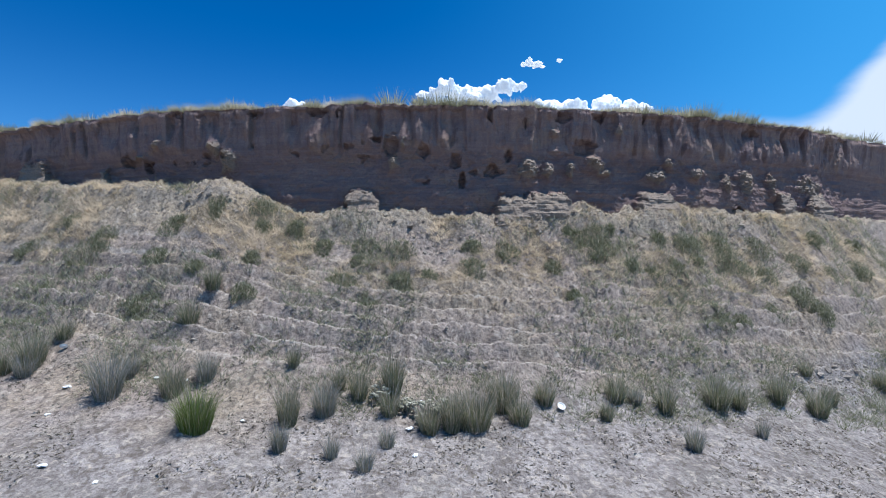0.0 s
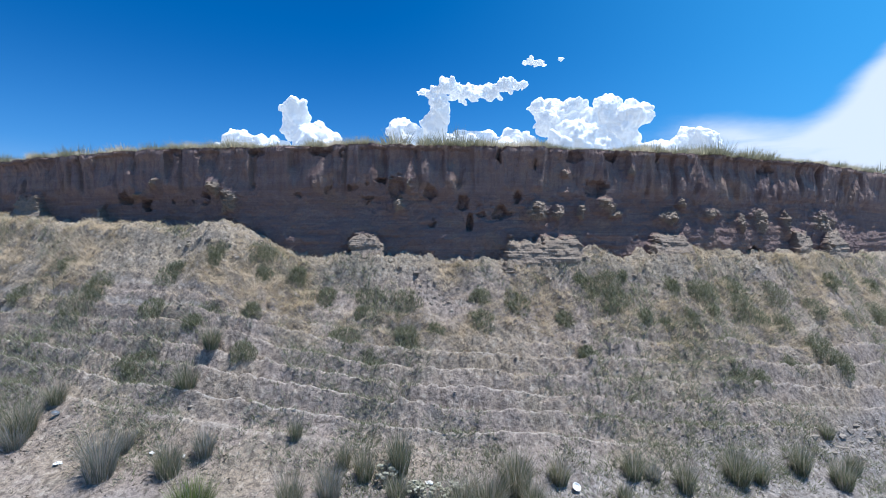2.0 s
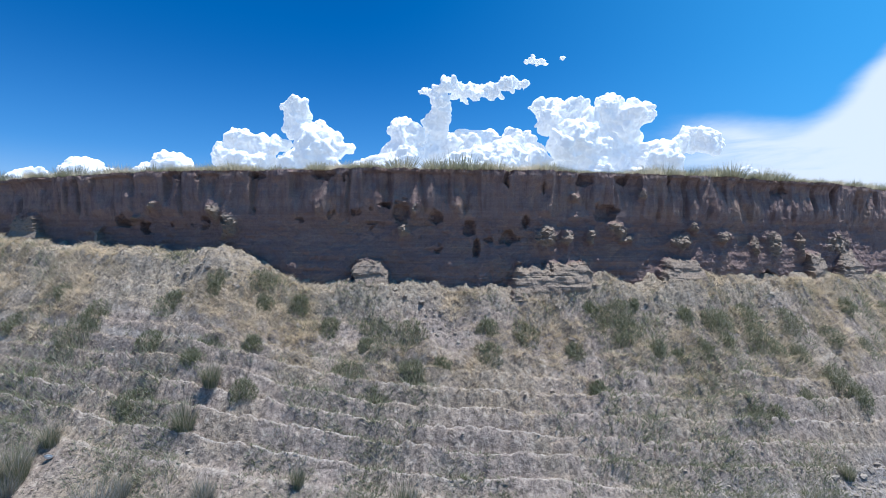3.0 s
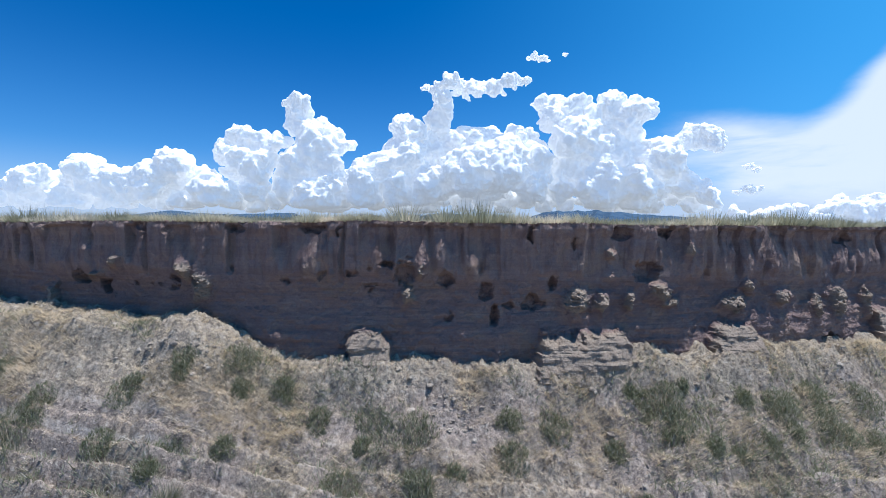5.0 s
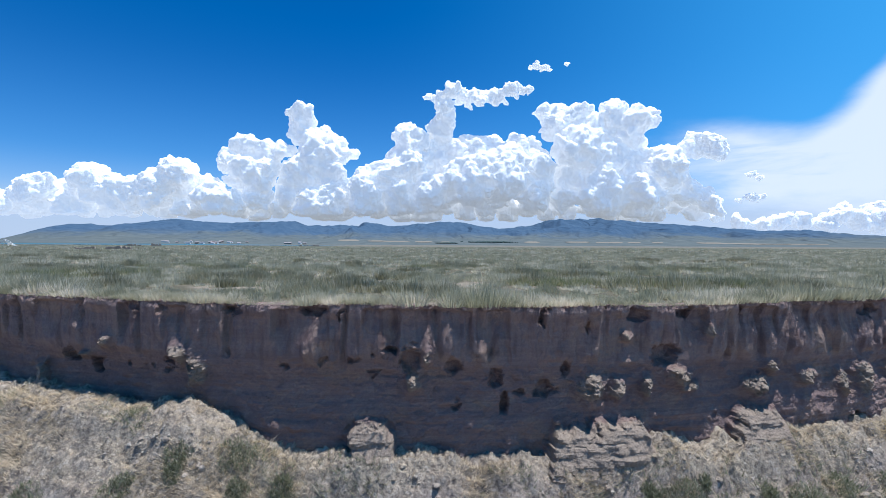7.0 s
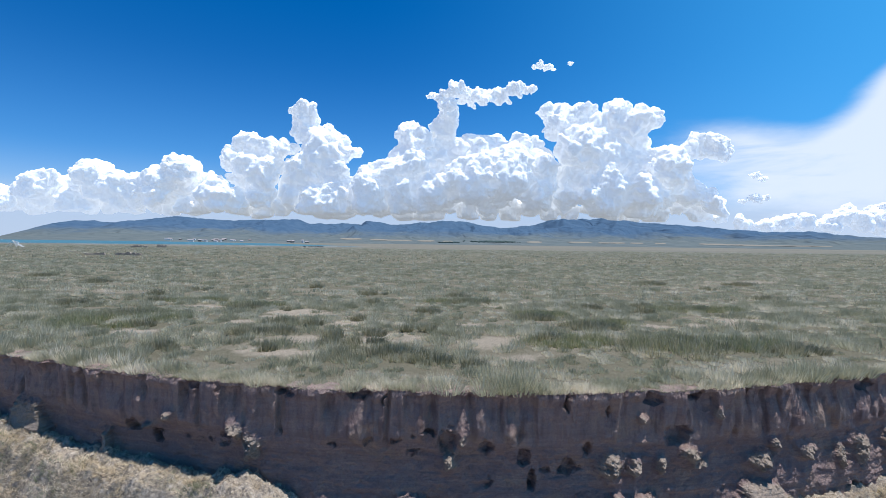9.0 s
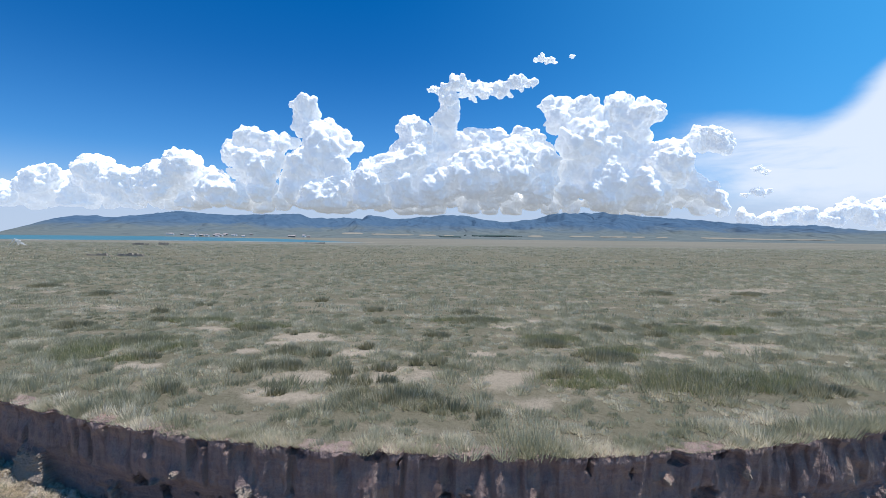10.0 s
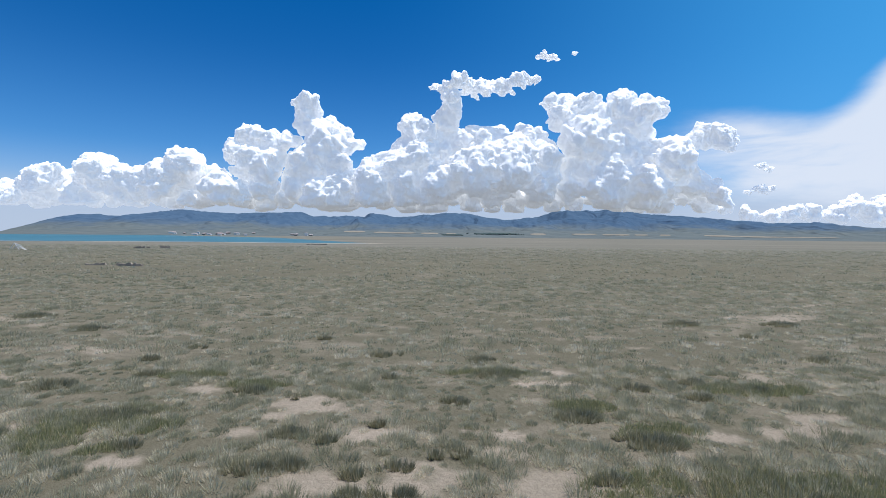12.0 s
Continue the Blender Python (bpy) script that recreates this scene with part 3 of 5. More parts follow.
        chips = np.maximum(chips, (stand + 1.1 * layer) * smooth01(1.02, 0.74, r + 0.25 * (rag - 0.45)))
    chips = 0.85 * chips * (1 - 0.25 * smooth01(6.0, 10.0, np.abs(x)))
    d = d + chips + 0.05 * upper * (fbm(x * 10, z * 5, 56, 3, 0.65) - 0.5)
    d = d + smooth01(0.30, 0.05, below) * (0.26 * (fbm(x * 3.5, 1.0, 69, 4, 0.65) - 0.5)) - 0.12 * smooth01(0.16, 0.0, below) * rag
    # second value: how much of the painted sunshine each swell takes
    return d, smooth01(0.10, 0.20, chips)


near = np.arange(-13.5, 13.5, 0.027)
bank_x = np.concatenate([XS[XS < -13.5], near, XS[XS >= 13.5]])
levels = np.linspace(0, 1, 140)
bx, lv = np.meshgrid(bank_x, levels)
bz = (3.0 + 0.9 * smooth01(-3.5, -6.0, bx)) * (1 - lv) + lip_z(bx) * lv
out_by, sunlit_share = bank_out(bx, bz)
by = wall_y(bx) - out_by * smooth01(60, 20, np.abs(bx))
lip_x, lip_b = np.meshgrid(bank_x, np.array([0.05, 0.11, 0.18, 0.27, 0.38, 0.5]))
lip_y = by[-1][None] * (1 - lip_b / 0.5) + (wall_y(lip_x) + 0.5) * lip_b / 0.5
lip_high = plain_z(lip_x, lip_y) + 0.05 * (fbm(lip_x * 5, lip_y * 5, 78, 3) - 0.4) * smooth01(0.5, 0.3, lip_b)
bank_rows = np.stack([np.concatenate([bx, lip_x]), np.concatenate([by, lip_y]), np.concatenate([bz, lip_high])], -1)
# dry crumbs along the lip take some of the same sunlit colour
sunlit_share = np.concatenate([sunlit_share, 0.3 * smooth01(0.45, 0.65, fbm(lip_x * 2.5, lip_y * 2.5, 79, 3))])
cliff = new("earth_bank", mesh_from("earth_bank", bank_rows, grid_faces(len(bank_rows), len(bank_x)), CLIFF, False))
sunlit_pale = cliff.data.attributes.new("sunlit_pale", "FLOAT", "POINT")
sunlit_pale.data.foreach_set("value", sunlit_share.ravel().astype(np.float32))
tagged(cliff, "shaded vertical brown earth bank with fluted top and hollows", "cliff", kind="structure")

BARE = (
    (-8.14, 24.39, 0.30, 4.01),
    (-9.06, 23.11, 0.24, 2.40),
    (-5.34, 21.41, 0.63, 1.90),
    (-9.66, 21.52, 0.56, 1.58),
    (-5.71, 18.11, 0.71, 4.96),
    (-3.61, 19.07, 0.55, 2.21),
    (-2.61, 18.52, 0.53, 2.13),
    (-0.49, 20.02, 0.49, 2.34),
    (-0.67, 21.50, 0.25, 2.11),
    (0.00, 18.01, 0.53, 5.25),
    (7.07, 21.37, 0.71, 2.14),
    (10.22, 21.94, 0.26, 3.95),
    (1.82, 27.15, 0.28, 2.78),
    (3.18, 28.98, 0.18, 1.81),
    (-17.56, 21.63, 0.41, 1.66),
    (-13.38, 26.11, 0.29, 1.74),
    (11.88, 23.27, 0.34, 2.29),
    (-3.83, 17.90, 0.52, 3.43),
    (-12.38, 19.11, 0.28, 1.86),
    (0.67, 15.77, 0.39, 1.96),
    (-6.20, 16.18, 0.58, 2.32),
)


def bare_at(x, y):
    """1 on trodden bare earth, 0 in the grass."""
    b = np.zeros_like(x)
    wob = 1.3 * (fbm(x * 1.1, y * 1.6, 95, 4, 0.6) - 0.45)
    for cx, cy, d, w in BARE:
        b = np.maximum(b, smooth01(1.15, 0.5, np.hypot((x - cx) / (0.55 * w), (y - cy) / (0.16 * w + 0.35)) + 1.6 * wob))
    return np.maximum(b, 0.8 * smooth01(0.76, 0.84, fbm(x * 0.22, y * 0.4, 96, 4)))


back_steps = np.array([0.40, 0.5, *np.arange(0.7, 24, 0.25), *[24 + v for v in spread((0.3, 0.0), 4700, 1.12)]])
plain_x = bank_x[::3] if len(bank_x) % 3 == 1 else np.append(bank_x[::3], bank_x[-1])
px, pb = np.meshgrid(plain_x, back_steps)
py = wall_y(px) + pb
pz = plain_z(px, py)
pz[0] -= 0.04
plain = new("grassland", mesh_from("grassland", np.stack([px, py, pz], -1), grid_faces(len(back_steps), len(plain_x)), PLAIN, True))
bare = plain.data.attributes.new("bare", "FLOAT", "POINT")
bare.data.foreach_set("value", np.maximum(bare_at(px, py), smooth01(0.32, 0.08, pb + 0.5 * (fbm(px * 1.7, py * 1.7, 94, 3) - 0.5))).ravel().astype(np.float32))
tagged(plain, "wide flat steppe with grey-green grass and bare patches", "grassland", kind="structure")

# ---------------------------------------------------------------- distance: mountains, lake, clouds
RIDGE = ((-45.2, 12), (-43.1, 26), (-40.0, 96), (-37.1, 151), (-33.0, 196), (-29.0, 194), (-24.6, 172), (-17.5, 190), (-10.8, 216), (-4.5, 167), (1.0, 212), (7.7, 190), (15.5, 230), (18.6, 229), (23.4, 202), (28.8, 162), (34.7, 116), (38.2, 122), (41.4, 94), (44.7, 85))
az = np.radians(np.concatenate([np.linspace(-75, -50, 60), np.linspace(-49.8, 49.8, 640), np.linspace(50, 75, 60)]))
far_r = np.concatenate([np.linspace(1500, 4450, 84)])
ra, rr = np.meshgrid(az, far_r)
ridge = np.interp(np.degrees(ra), [r[0] for r in RIDGE], [r[1] for r in RIDGE])
mx, my = np.sin(ra) * rr, np.cos(ra) * rr
climb = np.clip((rr - 1700) / 2500, 0, 1)
ridge = ridge * (1 + 0.13 * (fbm(np.degrees(ra) * 0.9, 2.0, 73, 4, 0.6) - 0.5))
rough = 1 - np.abs(2 * fbm(mx / 420, my / 900, 71, 4, 0.45) - 1)
skirt = 28 * smooth01(0.0, 0.5, climb) * np.clip(ridge / 160, 0.15, 1)
bulk = skirt + (ridge * 1.02 - 28) * smooth01(0.35, 0.97, climb) * (1 - np.clip(1.15 * (1.06 - climb) ** 0.6 * (1.0 - rough) * 2.4, 0, 0.85))
mz = 6.0 + np.minimum(np.maximum(bulk, 0), (ridge * 1.01) * rr / 4300) - 5 * (climb <= 0) + 5.0 * (rough - 0.7) * smooth01(0.3, 0.8, climb)
mz = np.where(rr > 4300, mz - (rr - 4300) * 0.5, mz)
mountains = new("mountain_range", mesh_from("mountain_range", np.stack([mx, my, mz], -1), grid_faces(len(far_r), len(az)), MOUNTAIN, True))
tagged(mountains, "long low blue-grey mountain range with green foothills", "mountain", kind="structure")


def flat_shape(name, outline, z, material):
    bm = bmesh.new()
    bm.faces.new([bm.verts.new((x, y, z)) for x, y in outline])
    me = bpy.data.meshes.new(name)
    bm.to_mesh(me)
    bm.free()
    me.materials.append(material)
    return new(name, me)


lake = flat_shape("lake", [(-60, 378), (-101, 371), (-205, 385), (-330, 358), (-560, 330), (-2600, 900), (-2500, 2300), (-1826, 2050), (-936, 1560), (-430, 1010), (-298, 862), (-160, 575)], 6.62, WATER)
SAND = plain_paint("shore_sand", (0.42, 0.38, 0.32), 1.0, 0.0, (0.30, 0.27, 0.22), 0.5, 0.05)
shore = flat_shape("shore", [(-30, 372), (-101, 357), (-205, 372), (-330, 345), (-560, 316), (-700, 330), (-560, 331), (-330, 360), (-205, 387), (-101, 373), (-58, 380)], 6.58, SAND)
tagged(shore, "pale sandy strip along the lake", "shore", kind="structure")
tagged(lake, "narrow strip of turquoise lake water beyond the grassland", "lake", kind="structure")


def icosphere(level):
    bm = bmesh.new()
    bmesh.ops.create_icosphere(bm, subdivisions=level, radius=1.0)
    v = np.array([p.co[:] for p in bm.verts])
    f = np.array([[p.index for p in q.verts] for q in bm.faces])
    bm.free()
    return v, f


BALLS = {k: icosphere(k) for k in (1, 2, 3, 4)}


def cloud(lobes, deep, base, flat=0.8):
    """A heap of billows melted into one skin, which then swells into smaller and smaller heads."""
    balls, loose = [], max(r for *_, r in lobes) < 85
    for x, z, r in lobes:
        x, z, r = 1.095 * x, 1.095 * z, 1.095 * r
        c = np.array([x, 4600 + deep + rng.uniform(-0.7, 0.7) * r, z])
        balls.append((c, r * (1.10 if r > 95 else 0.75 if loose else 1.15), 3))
        for _ in range(int(10 + r / 5)):
            w = rng.normal(size=3) + (0, -0.7, 0.2)
            w /= np.linalg.norm(w)
            balls.append((c + w * r * rng.uniform(0.62, 1.15 if loose else 0.9) * (1.25, 1, flat), r * rng.uniform(0.20, 0.46), 2))
    wide, low = (1.35, 0.62) if max(r for *_, r in lobes) < 50 else (1.0, 1.0)
    vs, fs, at = [], [], 0
    for c, r, level in balls:
        v, f = BALLS[level]
        vs.append(v * (r * wide, r, r * low) + c), fs.append(f + at)
        at += len(v)
    rough_me = mesh_from("heap", np.concatenate(vs), np.concatenate(fs), CLOUD, True)
    rough_ob = new("heap", rough_me)
    melt = rough_ob.modifiers.new("melt", "REMESH")
    melt.mode = "VOXEL"
    melt.voxel_size = 13.0 if deep > 100 else 9.6 if max(r for *_, r in lobes) > 60 else 4.5
    me = bpy.data.meshes.new_from_object(rough_ob.evaluated_get(bpy.context.evaluated_depsgraph_get()))
    bpy.data.objects.remove(rough_ob)
    bpy.data.meshes.remove(rough_me)
    n = len(me.vertices)
    v, out = np.zeros(3 * n, np.float32), np.zeros(3 * n, np.float32)
    me.vertices.foreach_get("co", v), me.vertices.foreach_get("normal", out)
    v, out = v.reshape(-1, 3).astype(float), out.reshape(-1, 3)
    small = min(1.0, float(np.mean([r for *_, r in lobes])) / 110)
    # air that rolls: the heap is drawn out of shape at four sizes, then swells into heads
    for scale, far in ((300, 60), (120, 34), (52, 16), (22, 6)):
        q = v / (scale * (0.4 + 0.6 * small))
        pull = np.stack([noise3(q + 31 * k, 300 + scale + k) for k in range(3)], 1) * 2 - 1
        v = v + pull * far * small
    swell = np.zeros(n)
    for scale, high in ((150, 34), (64, 18), (30, 11)):
        k = noise3(v / (scale * small) + scale, 200 + scale)
        swell += high * small * (np.abs(2 * k - 1) * 1.3 - 0.45)
    v = v + out * swell[:, None]
    v[:, 2] = np.where(v[:, 2] < base, base + (v[:, 2] - base) * 0.32, v[:, 2])
    me.vertices.foreach_set("co", v.ravel().astype(np.float32))
    me.polygons.foreach_set("use_smooth", np.full(len(me.polygons), True))
    me.materials.clear()
    me.materials.append(CLOUD)
    me.update()
    return new("cloud", me)


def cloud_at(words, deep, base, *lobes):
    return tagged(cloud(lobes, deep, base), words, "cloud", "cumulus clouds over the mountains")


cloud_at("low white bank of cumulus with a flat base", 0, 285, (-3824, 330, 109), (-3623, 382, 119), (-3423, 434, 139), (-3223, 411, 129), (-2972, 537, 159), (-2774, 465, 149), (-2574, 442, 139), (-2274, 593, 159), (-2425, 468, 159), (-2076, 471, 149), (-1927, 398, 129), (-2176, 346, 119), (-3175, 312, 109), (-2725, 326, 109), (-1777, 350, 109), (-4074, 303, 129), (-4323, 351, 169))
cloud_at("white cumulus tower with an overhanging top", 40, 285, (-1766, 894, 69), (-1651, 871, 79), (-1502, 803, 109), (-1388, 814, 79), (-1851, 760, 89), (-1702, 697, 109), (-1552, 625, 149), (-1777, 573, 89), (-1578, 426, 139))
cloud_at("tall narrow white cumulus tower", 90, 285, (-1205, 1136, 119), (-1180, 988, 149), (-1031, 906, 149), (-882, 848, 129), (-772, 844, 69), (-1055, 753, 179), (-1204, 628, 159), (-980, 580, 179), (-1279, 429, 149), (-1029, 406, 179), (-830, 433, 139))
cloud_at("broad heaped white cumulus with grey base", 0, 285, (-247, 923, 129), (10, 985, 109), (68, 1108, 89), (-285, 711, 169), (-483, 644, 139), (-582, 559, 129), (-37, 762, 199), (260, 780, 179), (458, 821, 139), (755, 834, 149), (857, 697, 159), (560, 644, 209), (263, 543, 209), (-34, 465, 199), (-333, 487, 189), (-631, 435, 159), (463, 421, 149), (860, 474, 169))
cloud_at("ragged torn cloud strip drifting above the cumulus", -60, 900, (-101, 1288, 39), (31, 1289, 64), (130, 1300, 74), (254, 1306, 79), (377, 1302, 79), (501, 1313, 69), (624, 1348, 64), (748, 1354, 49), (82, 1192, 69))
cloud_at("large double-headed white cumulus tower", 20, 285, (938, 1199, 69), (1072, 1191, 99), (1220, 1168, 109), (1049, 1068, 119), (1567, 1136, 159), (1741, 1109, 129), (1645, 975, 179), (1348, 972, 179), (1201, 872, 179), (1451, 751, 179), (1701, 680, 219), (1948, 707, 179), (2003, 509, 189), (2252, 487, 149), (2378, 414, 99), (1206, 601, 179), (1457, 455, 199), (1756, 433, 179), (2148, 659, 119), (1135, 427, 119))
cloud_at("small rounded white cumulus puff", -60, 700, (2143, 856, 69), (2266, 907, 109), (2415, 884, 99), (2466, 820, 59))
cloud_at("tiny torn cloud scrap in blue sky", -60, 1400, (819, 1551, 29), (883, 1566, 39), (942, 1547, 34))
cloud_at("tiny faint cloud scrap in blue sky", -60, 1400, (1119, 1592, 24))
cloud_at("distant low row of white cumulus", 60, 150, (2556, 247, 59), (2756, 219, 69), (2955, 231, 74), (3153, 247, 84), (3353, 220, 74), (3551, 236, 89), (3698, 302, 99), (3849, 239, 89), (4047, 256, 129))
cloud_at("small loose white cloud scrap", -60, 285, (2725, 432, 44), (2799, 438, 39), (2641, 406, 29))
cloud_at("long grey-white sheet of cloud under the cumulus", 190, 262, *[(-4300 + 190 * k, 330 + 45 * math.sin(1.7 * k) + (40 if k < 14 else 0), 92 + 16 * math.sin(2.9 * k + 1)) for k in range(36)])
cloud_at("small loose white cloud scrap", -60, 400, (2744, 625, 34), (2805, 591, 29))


# ---------------------------------------------------------------- grass tufts and low shrubs
def part(name, me, parent, label=""):
    ob = new(name, me)
    ob.parent = parent
    return tagged(ob, label, kind="stuff")


def tuft(x, y, h, w, leaf_mat, words, dense=1.0, stalks=0.12):
    """A bunch of stiff grass: leaves from a narrow foot, and dry stalks that stand above them."""
    root = tagged(new("grass_tuft"), words, "grass tuft", "grass tufts at the foot of the slope")
    root.location = (x, y, float(slope_z(x, y)) - 0.03)
    n = int((260 + 900 * w) * dense)
    for name, count, tall, wide, mat, lab in (("foliage", n, 0.86, 0.0072, leaf_mat, ""), ("dry_growth", int(n * stalks) + 14, 1.34, 0.005, STALK, "pale dry stalks")):
        a, q = rng.uniform(0, 2 * np.pi, count), np.sqrt(rng.uniform(0, 1, count))
        r = q * w * 0.27
        foot = np.stack([r * np.cos(a), r * np.sin(a), np.zeros(count)], 1)
        height = h * tall * 1.12 * (0.25 + 0.75 * rng.uniform(0, 1, count) ** 1.15) * (1.05 - 0.35 * q)
        lean = np.clip(np.abs(rng.normal(0.10, 0.12, count)) + 0.32 * q, 0.02, 0.95) * min(1.0, 1.4 * w / h)
        v, f = blades(foot, height, wide * rng.uniform(0.6, 1.3, count), lean, a + rng.normal(0, 0.5, count))
        part(name, mesh_from(name, v, f, mat), root, lab)
    return root


def shrub(x, y, h, w, words):
    """A low cushion of twigs with small leaves, thicker at its middle."""
    root = tagged(new("shrub"), words, "shrub", "low shrubs on the slope")
    root.location = (x, y, float(slope_z(x, y)) - 0.04)
    h = min(h * 0.62, 0.36)
    n = int(60 + 150 * w)
    a, r = rng.uniform(0, 2 * np.pi, n), np.sqrt(rng.uniform(0, 1, n)) * w * 0.42
    reach = np.sqrt(np.clip(1 - (r / (w * 0.5)) ** 2, 0.1, 1))
    foot = np.stack([r * np.cos(a), r * np.sin(a) * 0.7, r * np.sin(a) * 0.66], 1)
    v, f = blades(foot, h * reach * rng.uniform(0.4, 1.0, n), np.full(n, 0.008), rng.uniform(0.05, 0.6, n), a + rng.normal(0, 0.8, n))
    part("twig_growth", mesh_from("twig_growth", v, f, STALK if rng.uniform() < 0.3 else SHRUB), root, "thin dry twigs")
    m = int(220 + 900 * w)
    a, r = rng.uniform(0, 2 * np.pi, m), np.sqrt(rng.uniform(0, 1, m)) * w * 0.5
    r *= 0.45 + 0.95 * vnoise(1.6 * np.cos(a) + 7 * x, 1.6 * np.sin(a) + 3 * y, 92)
    reach = np.sqrt(np.clip(1 - (r / (w * 0.52)) ** 2, 0.03, 1)) * (0.65 + 0.7 * vnoise(3 * np.cos(a) + 9 * x, 5 * r + y, 91))
    foot = np.stack([r * np.cos(a), r * np.sin(a) * 0.7, r * np.sin(a) * 0.66 + h * reach * rng.uniform(0.05, 0.8, m)], 1)
    v, f = spikes(foot, rng.uniform(0.03, 0.085, m), rng.uniform(0.010, 0.024, m), rng.uniform(0.1, 1.4, m), rng.uniform(0, 2 * np.pi, m))
    part("foliage", mesh_from("foliage", v, f, SHRUB), root)
    return root


TUFTS_WEST = (
    (-3.85, 7.30, 0.92, 0.72),
    (-5.66, 8.09, 1.01, 0.66),
    (-7.54, 8.94, 0.84, 0.56),
    (-7.53, 8.75, 0.63, 0.49),
    (-7.99, 8.83, 0.65, 0.51),
    (-5.57, 8.57, 0.49, 0.34),
    (-4.62, 8.11, 0.73, 0.56),
    (-4.21, 8.42, 0.62, 0.45),
    (-2.80, 8.70, 0.44, 0.27),
    (-2.03, 7.73, 0.75, 0.50),
    (-2.53, 7.45, 0.84, 0.44),
    (-2.47, 6.85, 0.51, 0.30),
    (-1.55, 8.13, 0.61, 0.41),
    (-1.00, 8.23, 0.98, 0.46),
    (-1.01, 7.74, 0.54, 0.40),
)
TUFTS_MIDDLE = (
    (-0.98, 6.99, 0.41, 0.32),
    (-1.72, 6.69, 0.45, 0.27),
    (-1.23, 6.45, 0.43, 0.30),
    (0.33, 7.59, 0.78, 0.88),
    (-0.03, 7.46, 0.77, 0.43),
    (0.85, 8.05, 0.92, 0.72),
    (1.06, 7.70, 0.60, 0.50),
    (1.60, 8.23, 0.58, 0.42),
    (-0.38, 7.41, 0.57, 0.48),
    (-7.38, 9.47, 0.50, 0.43),
    (-1.92, 8.30, 0.47, 0.31),
)
TUFTS_EAST = (
    (2.92, 8.50, 0.68, 0.56),
    (2.58, 7.99, 0.49, 0.35),
    (3.28, 8.52, 0.40, 0.46),
    (3.78, 8.39, 0.75, 0.49),
    (4.93, 8.79, 0.88, 0.82),
    (5.38, 8.86, 0.64, 0.51),
    (6.38, 9.20, 0.82, 0.55),
    (7.12, 9.13, 0.84, 0.63),
    (7.75, 9.59, 0.59, 0.45),
    (3.77, 7.47, 0.54, 0.43),
    (5.30, 8.11, 0.43, 0.30),
    (9.69, 10.50, 0.68, 0.51),
    (7.68, 10.15, 0.46, 0.46),
)
for k, (x, y, h, w) in enumerate(TUFTS_WEST):
    if k == 0:
        tuft(x, y, h, w, BRIGHT_TUFT, "fresh bright green bunch of grass on dusty ground", 1.6, 0.10)
    elif k in (8, 13):
        tuft(x, y, h, w, GREEN_TUFT, "dark green upright bunch of grass on the slope foot", 1.2)
    else:
        tuft(x, y, h, w, GREY_TUFT if k % 2 else GREEN_TUFT, "grey-green bunch of stiff grass with pale stalks", 1.0, 0.2)
for x, y, h, w in ((-4.80, 10.00, 0.62, 0.42), (-5.02, 9.47, 0.66, 0.50)):
    tuft(x, y, h, w, GREEN_TUFT, "tall fresh green bunch of grass on the dry slope", 1.5, 0.15)
for k, (x, y, h, w) in enumerate(TUFTS_MIDDLE):
    tuft(x, y, h, w, GREY_TUFT if k in (0, 1, 2) else GREEN_TUFT, "sparse dry bunch of grass on dusty ground" if k < 3 else "dense green bunch of stiff grass with pale stalks", 0.6 if k < 3 else 1.2, 0.2)
for k, (x, y, h, w) in enumerate(TUFTS_EAST):
    tuft(x, y, 0.9 * h, 0.8 * w, GREY_TUFT if k in (2, 9, 10) else GREEN_TUFT, "sparse yellowish bunch of grass" if k in (9, 10) else "compact green bunch of stiff grass, dark at its foot", 1.1)

CREAM = grass_material("cream_flower", (0.0, (0.280, 0.280, 0.205)), (0.5, (0.400, 0.392, 0.305)), (1.0, (0.540, 0.520, 0.430)), amount=0.0, through=0.3)


def flower_bush(x, y, h, w):
    """A bushy herb: thin stems, grey leaves and round cream heads."""
    root = tagged(new("flowering_herb"), "bushy grey herb with small cream flower heads", "herb", "flowering herbs among the tufts")
    root.location = (x, y, float(slope_z(x, y)) - 0.02)
    n = int(90 + 160 * w)
    a, q = rng.uniform(0, 2 * np.pi, n), np.sqrt(rng.uniform(0, 1, n))
    foot = np.stack([q * 0.2 * w * np.cos(a), q * 0.2 * w * np.sin(a), np.zeros(n)], 1)
    v, f = blades(foot, h * rng.uniform(0.5, 1.0, n), np.full(n, 0.008), 0.1 + 0.6 * q, a)
    part("stem_growth", mesh_from("stem_growth", v, f, GREY_TUFT), root)
    m = int(26 + 40 * w)
    a, q = rng.uniform(0, 2 * np.pi, m), np.sqrt(rng.uniform(0, 1, m))
    mid = np.stack([q * 0.46 * w * np.cos(a), q * 0.46 * w * np.sin(a), h * (0.95 - 0.45 * q**2) * rng.uniform(0.55, 1.0, m)], 1)
    bv, bf = icosphere(1)
    vs = bv[None] * (1 + 0.5 * (rng.uniform(0, 1, (m, len(bv), 1)) - 0.5)) * rng.uniform(0.018, 0.042, (m, 1, 1)) * (1, 1, 0.7) + mid[:, None]
    fs = bf[None] + (np.arange(m) * len(bv))[:, None, None]
    part("flower_heads", mesh_from("flower_heads", vs.reshape(-1, 3), fs.reshape(-1, 3), CREAM), root, "small cream flower heads")
    return root


